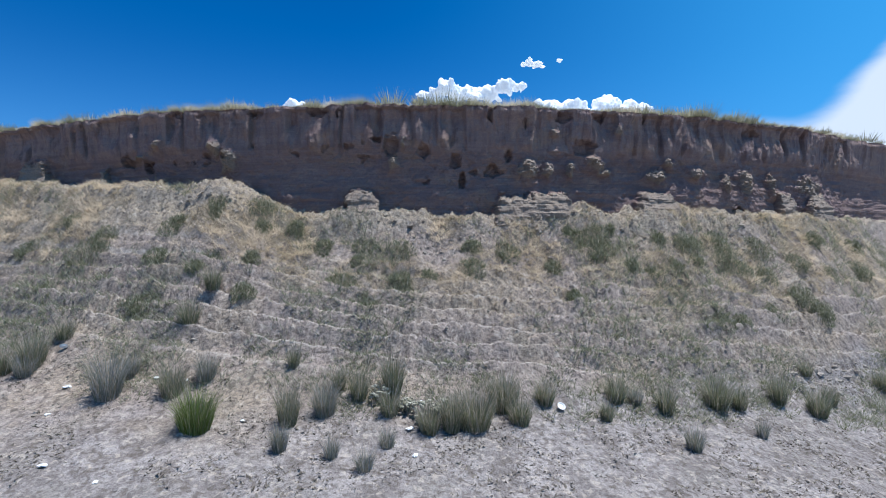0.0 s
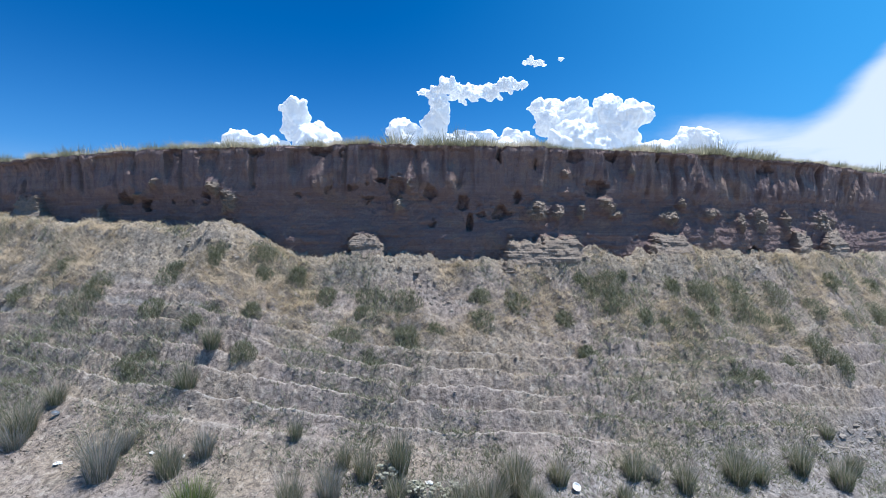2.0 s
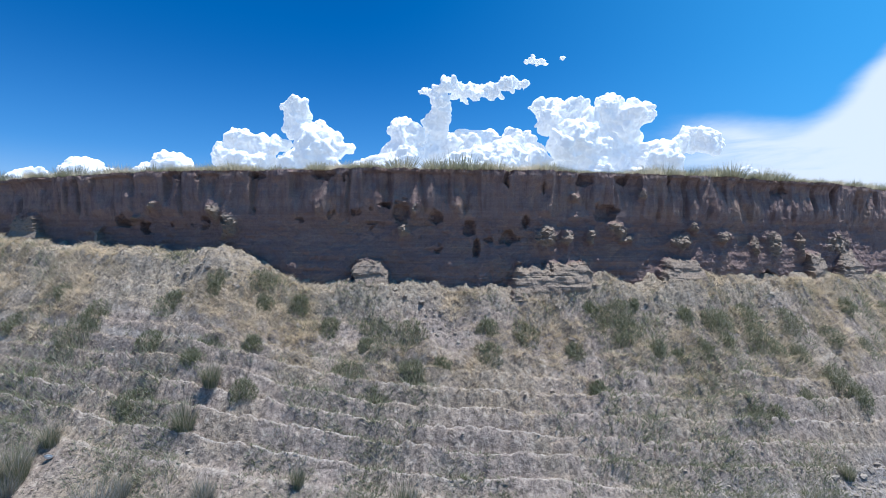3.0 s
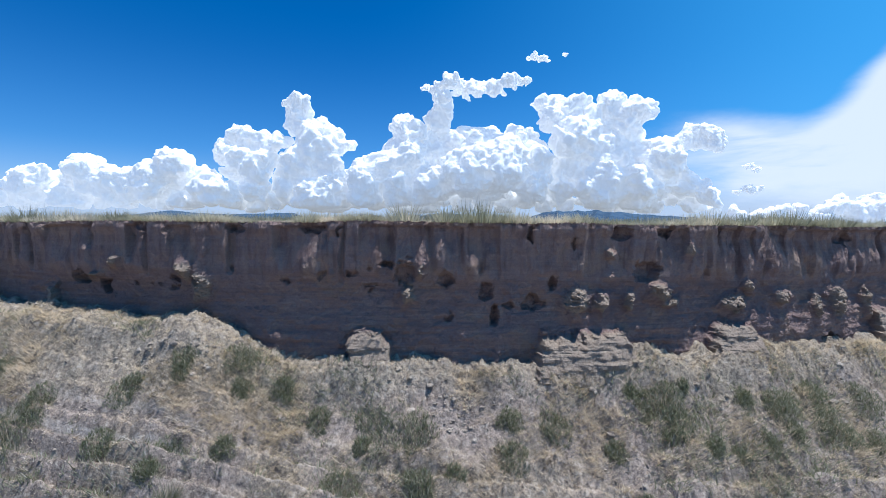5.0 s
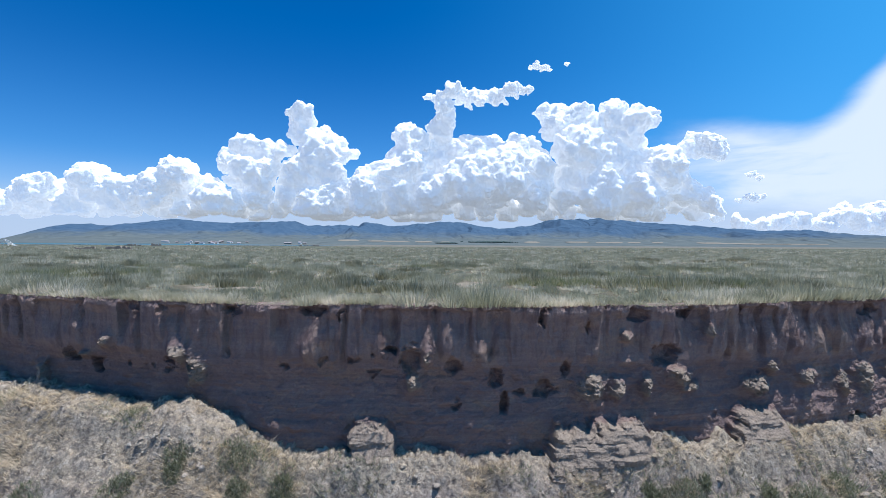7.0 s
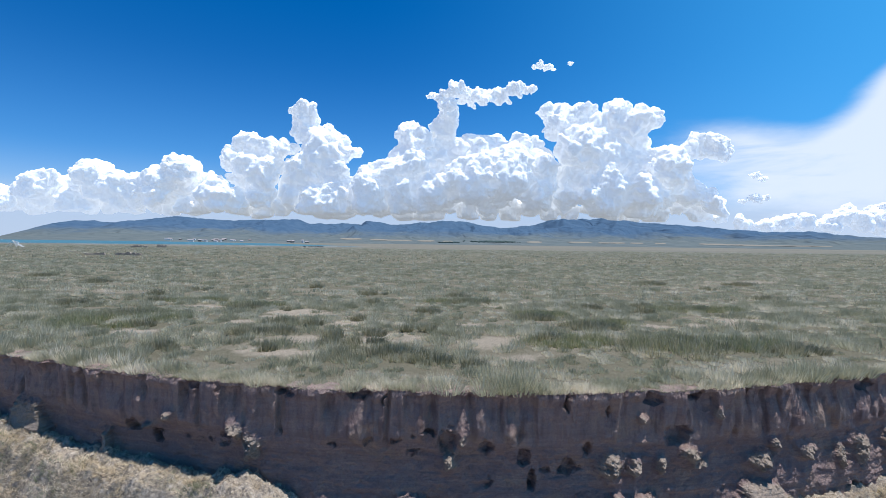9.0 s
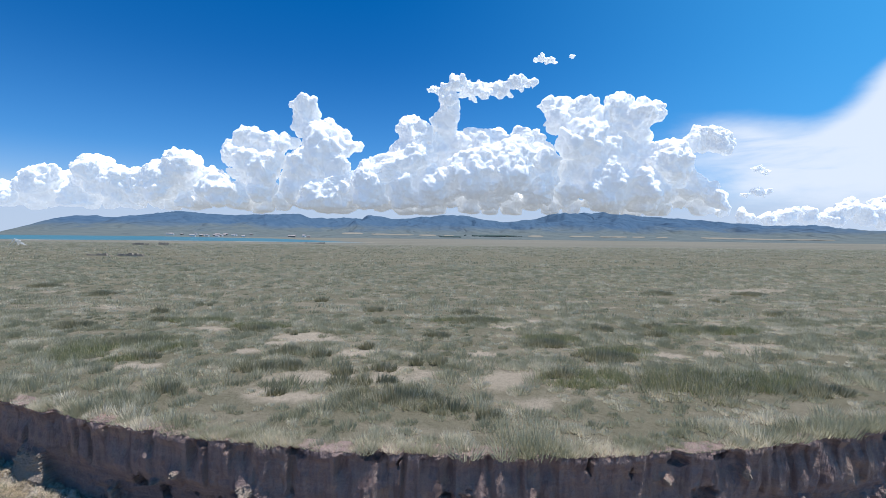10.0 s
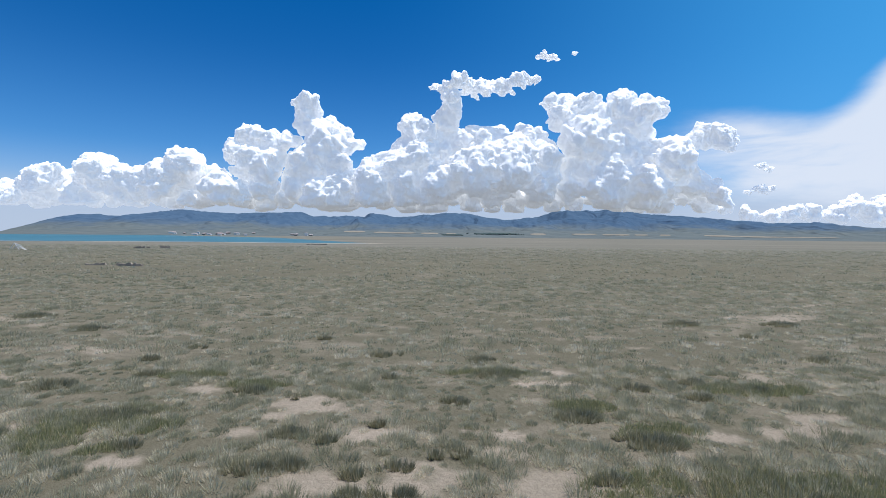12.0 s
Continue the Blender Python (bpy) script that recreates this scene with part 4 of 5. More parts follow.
for x, y, h, w in ((-0.41, 7.69, 0.36, 0.62), (-0.10, 7.80, 0.32, 0.44), (-0.72, 7.86, 0.26, 0.34), (-1.20, 8.12, 0.34, 0.40)):
    flower_bush(x, y, h, w)

SHRUBS_LOW = (
    (3.73, 11.90, 0.72, 0.86),
    (4.19, 12.19, 0.45, 0.30),
    (3.15, 12.01, 0.28, 0.57),
    (6.14, 12.14, 0.56, 0.79),
    (7.19, 12.22, 0.75, 0.83),
    (8.43, 12.84, 0.63, 1.08),
    (8.27, 12.23, 0.52, 0.61),
    (6.28, 11.89, 0.35, 0.39),
    (5.45, 12.17, 0.39, 0.47),
    (9.63, 12.92, 0.48, 0.76),
    (10.89, 13.87, 0.52, 0.62),
    (10.68, 13.15, 0.80, 0.60),
    (9.00, 11.97, 0.54, 0.89),
    (9.42, 11.79, 0.72, 0.63),
    (7.89, 11.44, 0.83, 0.66),
    (6.21, 10.70, 0.45, 0.59),
    (6.73, 10.83, 0.54, 0.54),
    (12.78, 14.65, 0.92, 0.69),
    (12.20, 13.84, 0.66, 0.88),
)
SHRUBS_RIM = (
    (1.42, 11.52, 0.46, 0.66),
    (0.63, 11.50, 0.46, 0.52),
    (0.59, 11.08, 0.44, 0.63),
    (3.68, 11.58, 0.49, 1.12),
    (5.60, 11.65, 0.38, 0.61),
    (4.42, 11.42, 0.43, 0.43),
    (2.83, 10.59, 0.32, 0.39),
    (4.98, 11.49, 0.29, 0.44),
    (2.54, 11.28, 0.27, 0.53),
    (-2.87, 11.55, 0.33, 0.54),
    (-1.83, 11.51, 0.39, 0.79),
    (-1.05, 11.33, 0.58, 0.77),
    (-2.04, 11.14, 0.38, 0.38),
    (-2.35, 10.51, 0.43, 0.73),
    (-1.73, 10.21, 0.42, 0.59),
    (-1.01, 10.64, 0.49, 0.61),
    (-0.41, 10.79, 0.37, 0.49),
    (7.12, 12.56, 0.42, 0.59),
    (7.56, 12.13, 0.42, 0.67),
)
SHRUBS_SMALL = (
    (-3.69, 11.96, 0.42, 0.56),
    (-4.42, 11.77, 0.63, 0.56),
    (-4.61, 12.11, 0.44, 0.87),
    (-5.51, 11.72, 0.44, 0.44),
    (-5.53, 11.93, 0.44, 0.74),
    (-4.38, 10.95, 0.40, 0.53),
    (-4.16, 9.92, 0.37, 0.61),
    (-8.32, 11.51, 0.72, 1.29),
    (-8.64, 11.43, 0.49, 0.81),
    (-8.97, 10.92, 0.40, 0.65),
    (-8.19, 11.87, 0.41, 0.98),
    (-6.39, 11.68, 0.37, 0.90),
    (-6.23, 9.92, 0.27, 1.07),
    (-9.51, 12.61, 0.36, 0.71),
    (-5.25, 10.87, 0.27, 0.68),
    (-5.41, 10.47, 0.33, 0.53),
    (-6.49, 10.96, 0.23, 0.72),
    (-10.47, 12.42, 0.37, 0.92),
)
for some, words in ((SHRUBS_LOW, "low dark green shrub on the dry slope"), (SHRUBS_RIM, "low green shrub near the top of the slope"), (SHRUBS_SMALL, "small thin shrub among dry grass")):
    for x, y, h, w in some:
        shrub(x, y, h, w * (0.85 if some is SHRUBS_SMALL else 1.0), words)

# ---------------------------------------------------------------- grass of the grassland
CLUMPS = (
    (-10.26, 36.21, 0.47, 0.93),
    (-18.44, 30.89, 0.44, 1.10),
    (-16.75, 28.13, 0.73, 1.48),
    (-8.69, 25.05, 0.47, 0.93),
    (-7.97, 21.45, 0.98, 1.53),
    (-6.45, 20.81, 0.62, 0.79),
    (-7.11, 19.09, 0.57, 1.15),
    (-5.03, 18.63, 0.54, 1.09),
    (-10.88, 25.79, 1.24, 2.20),
    (-5.73, 32.28, 0.33, 2.33),
    (-27.68, 39.03, 0.51, 3.04),
    (-4.86, 22.14, 0.39, 0.65),
    (-5.08, 27.82, 0.42, 0.70),
    (-2.17, 24.60, 0.73, 1.46),
    (0.15, 28.60, 0.82, 2.62),
    (9.09, 27.50, 0.56, 1.24),
    (18.69, 38.03, 0.57, 1.42),
    (24.10, 42.60, 0.66, 3.31),
    (16.34, 42.73, 0.51, 3.03),
    (11.41, 26.35, 0.62, 1.87),
    (8.44, 25.33, 0.28, 1.14),
    (2.51, 23.09, 1.06, 2.12),
    (4.34, 20.89, 1.10, 2.63),
    (2.13, 18.36, 0.74, 1.11),
    (-3.94, 17.50, 0.50, 1.51),
    (-4.98, 17.55, 0.42, 0.85),
    (-2.76, 19.80, 0.38, 0.76),
    (-3.95, 19.07, 0.55, 1.10),
    (-1.91, 19.89, 0.48, 0.96),
    (-12.81, 20.40, 0.46, 1.16),
    (-14.86, 22.83, 1.07, 2.67),
    (-20.05, 26.32, 0.84, 2.35),
    (-8.17, 18.84, 0.77, 1.73),
    (-0.71, 23.02, 0.68, 1.14),
    (6.00, 26.45, 0.71, 1.70),
    (-3.79, 17.49, 0.50, 1.34),
    (-0.48, 31.23, 0.45, 1.92),
    (18.66, 31.82, 0.58, 2.06),
    (-36.04, 44.07, 0.49, 3.69),
    (-17.25, 33.63, 0.31, 1.16),
    (-3.25, 16.06, 0.98, 3.28),
    (6.33, 17.50, 1.44, 6.58),
    (-6.86, 16.37, 0.53, 1.06),
    (-9.83, 16.51, 0.77, 1.34),
    (-1.74, 15.20, 0.46, 1.39),
    (-0.67, 14.61, 0.45, 0.89),
    (9.44, 16.92, 1.10, 1.99),
)


def steppe(name, count, b0, b1, n, height, width, words, keep_low):
    """Grass in bunches over a strip of the grassland, b0 to b1 metres back from the bank's edge."""
    y = 12.3 + b0 + (b1 - b0) * rng.uniform(0, 1, count)
    half = 3.0 + 1.0 * (y - 1.5)
    x = rng.uniform(-1, 1, count) * half - 1.5
    keep = (rng.uniform(0, 1, count) < half / half.max()) & (rng.uniform(0, 1, count) < smooth01(b0 + 12.3 - 0.1, b0 + 12.3 + 0.22 * b0, y) + (b0 < 1)) & (rng.uniform(0, 1, count) < smooth01(b1 + 12.3, 0.78 * b1 + 12.3, y) + (b1 < 20)) & (y > wall_y(x) - 0.10 + 0.16 * vnoise(x * 1.5, 0.0, 98))
    x, y = x[keep], y[keep]
    thick = fbm(x * 0.30, y * 0.5, 97, 4) * 0.65 + fbm(x * 1.4, y * 1.4, 99, 3) * 0.35
    chance = smooth01(keep_low, keep_low + 0.2, thick) * (1 - bare_at(x, y)) * (0.6 + 0.4 * smooth01(0.36, 0.50, fbm(x * 1.5, y * 2.2, 143, 2))) + 0.08
    ok = rng.uniform(0, 1, len(x)) < chance
    x, y, thick = x[ok], y[ok], thick[ok]
    z = plain_z(x, y)
    m = len(x)
    pick = tone_of(x, y, 1.7 if b0 < 50 else 0.5, 141, 1.1)
    size = (0.35 + 0.9 * smooth01(0.36, 0.62, thick)) * rng.uniform(0.35, 1.5, m) * (1.25 - 0.5 * pick)
    k = np.repeat(np.arange(m), n)
    q = rng.uniform(0, 1, len(k))
    a, r = rng.uniform(0, 2 * np.pi, len(k)), np.sqrt(q) * (0.09 + 0.17 * size[k]) * (width / 0.02) ** 0.5
    foot = np.stack([x[k] + r * np.cos(a), y[k] + r * np.sin(a), z[k] - 0.01], 1)
    h = height * (0.78 + 0.22 * np.exp(-np.clip(y - wall_y(x), 0, None) / 2.2))[k] * (0.3 + 0.7 * size[k]) * rng.uniform(0.45, 1.1, len(k)) * (1.2 - 0.65 * q)
    v, f = spikes(foot, h, width * rng.uniform(0.6, 1.3, len(k)), 0.10 + 0.75 * np.sqrt(q) * rng.uniform(0.4, 1.3, len(k)), a)
    return tagged(new(name, toned(mesh_from(name, v, f, STEPPE), pick, k, 3)), words, "grass", kind="stuff")


steppe("steppe_grass", 7000, 0.0, 18, 116, 0.285, 0.019, "grey-green dry grass along the edge of the bank", 0.20)
steppe("steppe_grass", 21000, 16, 75, 42, 0.31, 0.040, "grey-green grass in bunches on the flat steppe", 0.22)
steppe("steppe_grass", 46000, 55, 290, 8, 0.34, 0.22, "grey-green grass thinning out over the far steppe", 0.28)

# the fringe along the very edge, part of it hanging over
m = 4600
x = rng.uniform(-15, 15, m)
y = np.interp(x, bank_x, by[-1]) + 0.01 + 0.55 * rng.uniform(0, 1, m) ** 1.5
pick = tone_of(x, y, 2.0, 145)
k = np.repeat(np.arange(m), 15)
a, q = rng.uniform(0, 2 * np.pi, len(k)), np.sqrt(rng.uniform(0, 1, len(k)))
size = (0.4 + 0.9 * smooth01(0.34, 0.62, fbm(x * 0.9, 0.0, 147, 3))) * rng.uniform(0.4, 1.2, m)
fx, fy = x[k] + q * 0.07 * np.cos(a), np.maximum(y[k] + q * 0.07 * np.sin(a), np.interp(x[k], bank_x, by[-1]) + 0.005)
v, f = spikes(np.stack([fx, fy, plain_z(fx, fy) - 0.02], 1), 0.17 * size[k] * rng.uniform(0.4, 1.1, len(k)), rng.uniform(0.006, 0.014, len(k)), 0.15 + 0.9 * q, np.where(rng.uniform(0, 1, len(k)) < 0.3, -np.pi / 2, a))
tagged(new("edge_grass", toned(mesh_from("edge_grass", v, f, STEPPE), pick, k, 3)), "pale dry grass fringe along the edge of the bank", "grass", kind="stuff")

for cx, cy, h, w in CLUMPS:
    root = tagged(new("grass_clump"), "dark green thicket of tall steppe grass" if w > 2.2 else "dark green clump of steppe grass", "grass clump", "green clumps on the grassland")
    root.location = (cx, cy, float(plain_z(cx, cy)))
    n = min(4200, int(420 + 330 * w * w))
    a, r = rng.uniform(0, 2 * np.pi, n), np.sqrt(rng.uniform(0, 1, n))
    foot = np.stack([r * np.cos(a) * w * 0.5, r * np.sin(a) * w * 0.28, np.zeros(n)], 1)
    thick = fbm(foot[:, 0] * 2.2 + cx, foot[:, 1] * 3 + cy, 101, 3)
    ok = thick > 0.36 + 0.24 * r * r
    foot, a, r = foot[ok], a[ok], r[ok]
    m = len(foot)
    v, f = spikes(foot, 0.40 * rng.uniform(0.4, 1.1, m) * (1.1 - 0.55 * r), np.full(m, 0.024), 0.05 + 0.7 * r * rng.uniform(0.3, 1.2, m), a)
    part("foliage", mesh_from("foliage", v, f, CLUMP), root)

GREENER = ((-14.6, 21.8, 2.7, 2.2), (5.5, 21.6, 1.9, 0.9), (-14.7, 28.1, 1.6, 0.5), (11.5, 26.5, 2.6, 0.8), (5.8, 17.9, 4.6, 1.3), (3.1, 24.3, 1.3, 0.7), (-11.0, 26.6, 1.8, 0.7), (-0.2, 28.8, 2.2, 0.6))
for cx, cy, wide, deep in GREENER:
    m = int(150 * wide * deep + 120)
    a, r = rng.uniform(0, 2 * np.pi, m), np.sqrt(rng.uniform(0, 1, m))
    x, y = cx + r * np.cos(a) * wide, cy + r * np.sin(a) * deep
    ok = fbm(x * 0.9, y * 1.4, 131, 3) > 0.34 + 0.22 * r**3
    x, y = x[ok], y[ok]
    k = np.repeat(np.arange(len(x)), 16)
    q = rng.uniform(0, 1, len(k))
    a = rng.uniform(0, 2 * np.pi, len(k))
    fx, fy = x[k] + np.sqrt(q) * 0.16 * np.cos(a), y[k] + np.sqrt(q) * 0.16 * np.sin(a)
    v, f = spikes(np.stack([fx, fy, plain_z(fx, fy) - 0.01], 1), 0.24 * rng.uniform(0.4, 1.1, len(k)) * (1.2 - 0.6 * q), rng.uniform(0.018, 0.034, len(k)), 0.1 + 0.7 * q, a)
    tagged(new("fresh_grass", mesh_from("fresh_grass", v, f, FRESH)), "greener stretch of low grass on the steppe", "grass", kind="stuff")

# ---------------------------------------------------------------- dry grass and clods on the slope
n = 54000
x, s = rng.uniform(-14, 14, n), 7.7 + 4.6 * rng.uniform(0, 1, n) ** 0.7
y = s + bow(x)
thick = fbm(x * 1.1, y * 1.3, 103, 4)
upper = smooth01(9.7, 11.0, s + 1.2 * (fbm(x * 0.5, s * 0.6, 104, 3) - 0.5))
ok = rng.uniform(0, 1, n) < (0.02 + smooth01(8.0, 9.6, s) * (0.10 + 0.55 * smooth01(0.40, 0.56, thick) * (0.3 + 0.7 * upper) + 0.10 * upper)) * (1 - 0.97 * path_worn(x, s))
x, y, s, thick, upper = x[ok], y[ok], s[ok], thick[ok], upper[ok]
pick = tone_of(x, y, 4.6, 105, 0.6)
bunch = np.repeat(np.arange(len(x)), 16)
big = (0.5 + 0.7 * pick) * rng.uniform(0.4, 1.0, len(x))
tall = 0.026 + upper * (0.036 + 0.060 * smooth01(0.40, 0.62, thick))
q = np.sqrt(rng.uniform(0, 1, len(bunch)))
a = rng.uniform(0, 2 * np.pi, len(bunch))
r = q * (0.060 + 0.045 * upper[bunch]) * (0.3 + big[bunch])
x, y = x[bunch] + r * np.cos(a), y[bunch] + r * np.sin(a)
foot = np.stack([x, y, slope_z(x, y) - 0.01], 1)
# the straw hangs downhill, each bunch to one side
sag = (-np.pi / 2 + rng.normal(0, 0.7, int(bunch.max()) + 1))[bunch]
down = rng.uniform(0, 1, len(bunch)) < 0.25
turn = np.where(down, sag + rng.normal(0, 0.35, len(bunch)), a)
v, f = spikes(foot, (tall * big)[bunch] * rng.uniform(0.5, 1.1, len(bunch)), rng.uniform(0.006, 0.015, len(bunch)), 0.6 + 1.3 * q * rng.uniform(0.5, 1.3, len(bunch)), turn)
tagged(new("dry_grass", toned(mesh_from("dry_grass", v, f, STRAW), pick, bunch, 3)), "straw-coloured matted grass spread over the dry slope", "grass", kind="stuff")


def herbs(count, n, low, high, tall, words, chance):
    """Low green plants in small bunches."""
    x, s = rng.uniform(-16, 16, count), rng.uniform(low, high, count)
    y = s + bow(x)
    ok = rng.uniform(0, 1, count) < chance(x, s, fbm(x * 0.7, s * 0.9, 111, 4))
    x, y = x[ok], y[ok]
    k = np.repeat(np.arange(len(x)), n)
    size = rng.uniform(0.5, 1.3, len(x))
    a, r = rng.uniform(0, 2 * np.pi, len(k)), np.sqrt(rng.uniform(0, 1, len(k))) * 0.15 * size[k]
    fx, fy = x[k] + r * np.cos(a), y[k] + r * np.sin(a)
    foot = np.stack([fx, fy, slope_z(fx, fy) - 0.01], 1)
    v, f = spikes(foot, tall * size[k] * rng.uniform(0.4, 1.1, len(k)), rng.uniform(0.010, 0.024, len(k)), rng.uniform(0.3, 1.6, len(k)), a)
    return tagged(new("low_herbs", mesh_from("low_herbs", v, f, HERB)), words, "plants", kind="stuff")


herbs(6400, 24, 9.4, 12.1, 0.16, "low grey-green plants on the upper slope", lambda x, s, t: smooth01(0.46, 0.60, t + 0.08 * smooth01(1.0, 7.0, x) * smooth01(9.5, 10.5, s)) * 0.5)
herbs(6500, 22, 7.5, 9.4, 0.10, "short green grass along the foot of the slope", lambda x, s, t: smooth01(0.36, 0.60, t + 0.08 * smooth01(0.0, 4.0, x)) * smooth01(7.5, 8.2, s))


def clods(count, s0, s1, small, large, words, power=1.0, span=(-16, 16), level=1, skin=None):
    x, s = rng.uniform(*span, count), s0 + (s1 - s0) * rng.uniform(0, 1, count) ** power
    y = s + bow(x)
    ok = rng.uniform(0, 1, count) < smooth01(0.42, 0.66, fbm(x * 0.9, y * 0.9, 107, 4)) + 0.08
    x, y = x[ok], y[ok]
    m = len(x)
    size = small + (large - small) * rng.uniform(0, 1, m) ** 4
    v, f = BALLS[level]
    lump = 1 + (0.75 if level == 1 else 0.45) * (rng.uniform(0, 1, (m, len(v), 1)) - 0.5)
    shape = rng.uniform(0.6, 1.25, (m, 1, 3)) * (1, 1, 0.7)
    mid = np.stack([x, y, slope_z(x, y) - 0.25 * size], 1)
    vs = v[None] * lump * shape * size[:, None, None] + mid[:, None]
    fs = f[None] + (np.arange(m) * len(v))[:, None, None]
    return tagged(new("clods", mesh_from("clods", vs.reshape(-1, 3), fs.reshape(-1, 3), skin or CLOD)), words, "earth clods", kind="stuff")


def clod_material():
    s = Shade("earth_clod")
    col = s.ramp(s.island(), (0.0, (0.230, 0.198, 0.168)), (0.5, (0.340, 0.298, 0.252)), (1.0, (0.450, 0.402, 0.345)))
    f = s.noise(30.0, 4, 0.7)
    return s.surface(s.mix(s.range(f, 0.35, 0.7, 0.4, 0.0), col, (0.14, 0.12, 0.10)), 0.95, s.bump(f, 0.02, 0.9), 0.1)


n = 26000
x, s = rng.uniform(-12, 12, n), rng.uniform(5.6, 9.2, n)
y = s + bow(x)
ok = rng.uniform(0, 1, n) < smooth01(0.44, 0.60, fbm(x * 1.6, y * 1.6, 121, 4, 0.6))
x, y = x[ok], y[ok]
foot = np.stack([x, y, slope_z(x, y) + 0.004], 1)
v, f = spikes(foot, rng.uniform(0.006, 0.035, len(x)), rng.uniform(0.015, 0.05, len(x)), rng.uniform(0.5, 3.0, len(x)), rng.uniform(0, 2 * np.pi, len(x)))
DEBRIS = grass_material("dead_plant_bits", (0.0, (0.090, 0.078, 0.064)), (0.6, (0.170, 0.150, 0.122)), (1.0, (0.300, 0.270, 0.215)), amount=0.0, through=0.1)
tagged(new("dry_litter", mesh_from("dry_litter", v, f, DEBRIS)), "dark dead plant bits strewn over the dust", "plant litter", kind="stuff")

CLOD = clod_material()
clods(420, 9.6, 12.25, 0.03, 0.09, "crumbled heaps of earth below the bank", 0.5, (-15, 15), 2, SLOPE)
clods(6500, 8.6, 12.2, 0.010, 0.042, "crumbled earth clods lying over the slope", 0.8)
clods(900, 11.3, 12.2, 0.015, 0.06, "larger fallen earth lumps below the bank")
clods(7000, 6.0, 9.0, 0.006, 0.035, "small clods and stones on the dusty foot")
clods(1100, 7.2, 9.2, 0.02, 0.11, "heap of broken earth lumps", 1.0, (6.8, 12.0))
clods(130, 11.5, 12.0, 0.02, 0.09, "broken grey earth lumps below the bank", 1.0, (-1.4, -0.7), 2)
clods(110, 11.3, 11.8, 0.02, 0.08, "broken grey earth lumps below the bank", 1.0, (-0.6, 0.0), 2)
clods(160, 11.2, 11.9, 0.02, 0.10, "broken grey earth lumps below the bank", 1.0, (7.6, 8.6), 2)
clods(150, 11.0, 11.8, 0.02, 0.07, "broken grey earth lumps below the bank", 1.0, (-6.4, -5.0), 2)


# ---------------------------------------------------------------- litter on the dusty ground
def simple(name, me_name, verts, faces, material, words, kind_word, at, turn=0.0, tip=0.0):
    me = bpy.data.meshes.new(me_name)
    me.from_pydata([tuple(v) for v in verts], [], [tuple(f) for f in faces])
    me.materials.append(material)
    ob = new(name, me)
    x, y = at
    ob.matrix_world = pose(x, y, float(slope_z(x, y)) + 0.015, tip, 0, turn)
    return tagged(ob, words, kind_word, "litter on the ground")


PAPER = plain_paint("white_plastic", (0.82, 0.82, 0.80), 0.5, 0.4, (0.6, 0.57, 0.52), 0.35, 25.0)


def dish(x, y, r, tip):
    """A thrown-away round dish with a rolled rim."""
    n, verts, faces = 24, [], []
    profile = ((0.0, 0.0), (0.62, 0.0), (0.80, 0.22), (0.97, 0.30), (1.0, 0.27), (0.97, 0.24), (0.82, 0.16), (0.63, -0.05), (0.0, -0.05))
    for pr, pz in profile:
        verts += [(r * pr * math.cos(2 * math.pi * k / n), r * pr * math.sin(2 * math.pi * k / n), r * pz) for k in range(n)]
    for i in range(len(profile) - 1):
        faces += [(i * n + k, i * n + (k + 1) % n, (i + 1) * n + (k + 1) % n, (i + 1) * n + k) for k in range(n)]
    ob = simple("dish", "dish", verts, faces, PAPER, "white round plastic dish lying on dusty ground", "litter", (x, y), 20, tip)
    ob.location.z += 0.05
    return ob


def scrap(x, y, size, words, seed):
    """A crumpled sheet of plastic or paper."""
    local = random.Random(seed)
    n, verts, faces = 7, [], []
    for i in range(n):
        for j in range(n):
            u, w = i / (n - 1) - 0.5, j / (n - 1) - 0.5
            fold = 0.30 * abs(math.sin(5 * u + seed)) + 0.22 * abs(math.cos(6 * w + 2 * u + seed))
            verts.append((0.75 * size * (u + 0.12 * local.uniform(-1, 1)), size * 0.5 * (w + 0.12 * local.uniform(-1, 1)), 0.6 * size * (fold * (1 - 1.4 * max(abs(u), abs(w))) + 0.04 * local.random())))
    top = len(verts)
    verts += [(a, b, c - 0.012) for a, b, c in verts]
    for i in range(n - 1):
        for j in range(n - 1):
            q = (i * n + j, (i + 1) * n + j, (i + 1) * n + j + 1, i * n + j + 1)
            faces += [q, tuple(top + k for k in q[::-1])]
    return simple("plastic_scrap", "plastic_scrap", verts, faces, PAPER, words, "litter", (x, y), 37 * seed)


dish(1.84, 8.11, 0.072, 38)
dish(-7.21, 9.21, 0.07, -50)
scrap(-6.50, 8.34, 0.16, "crumpled white plastic wrapping on dusty ground", 1)
scrap(-6.29, 7.66, 0.10, "small white scrap of paper on the ground", 2)
scrap(-4.53, 8.39, 0.11, "white crumpled carton beside grass", 3)
scrap(-3.24, 7.52, 0.09, "small white scrap of paper on the ground", 4)
scrap(-0.52, 8.07, 0.15, "crumpled white plastic bag among grass", 5)
scrap(-0.67, 7.39, 0.15, "crumpled white plastic bag among grass", 6)
scrap(-0.57, 6.81, 0.13, "flat white scrap of plastic on the ground", 7)
scrap(-4.48, 6.10, 0.10, "small white scrap of paper on the ground", 8)
scrap(-5.07, 8.45, 0.12, "thin white strip of plastic on the ground", 9)
scrap(-5.35, 6.39, 0.13, "pale crumpled plastic sheet on dusty ground", 10)


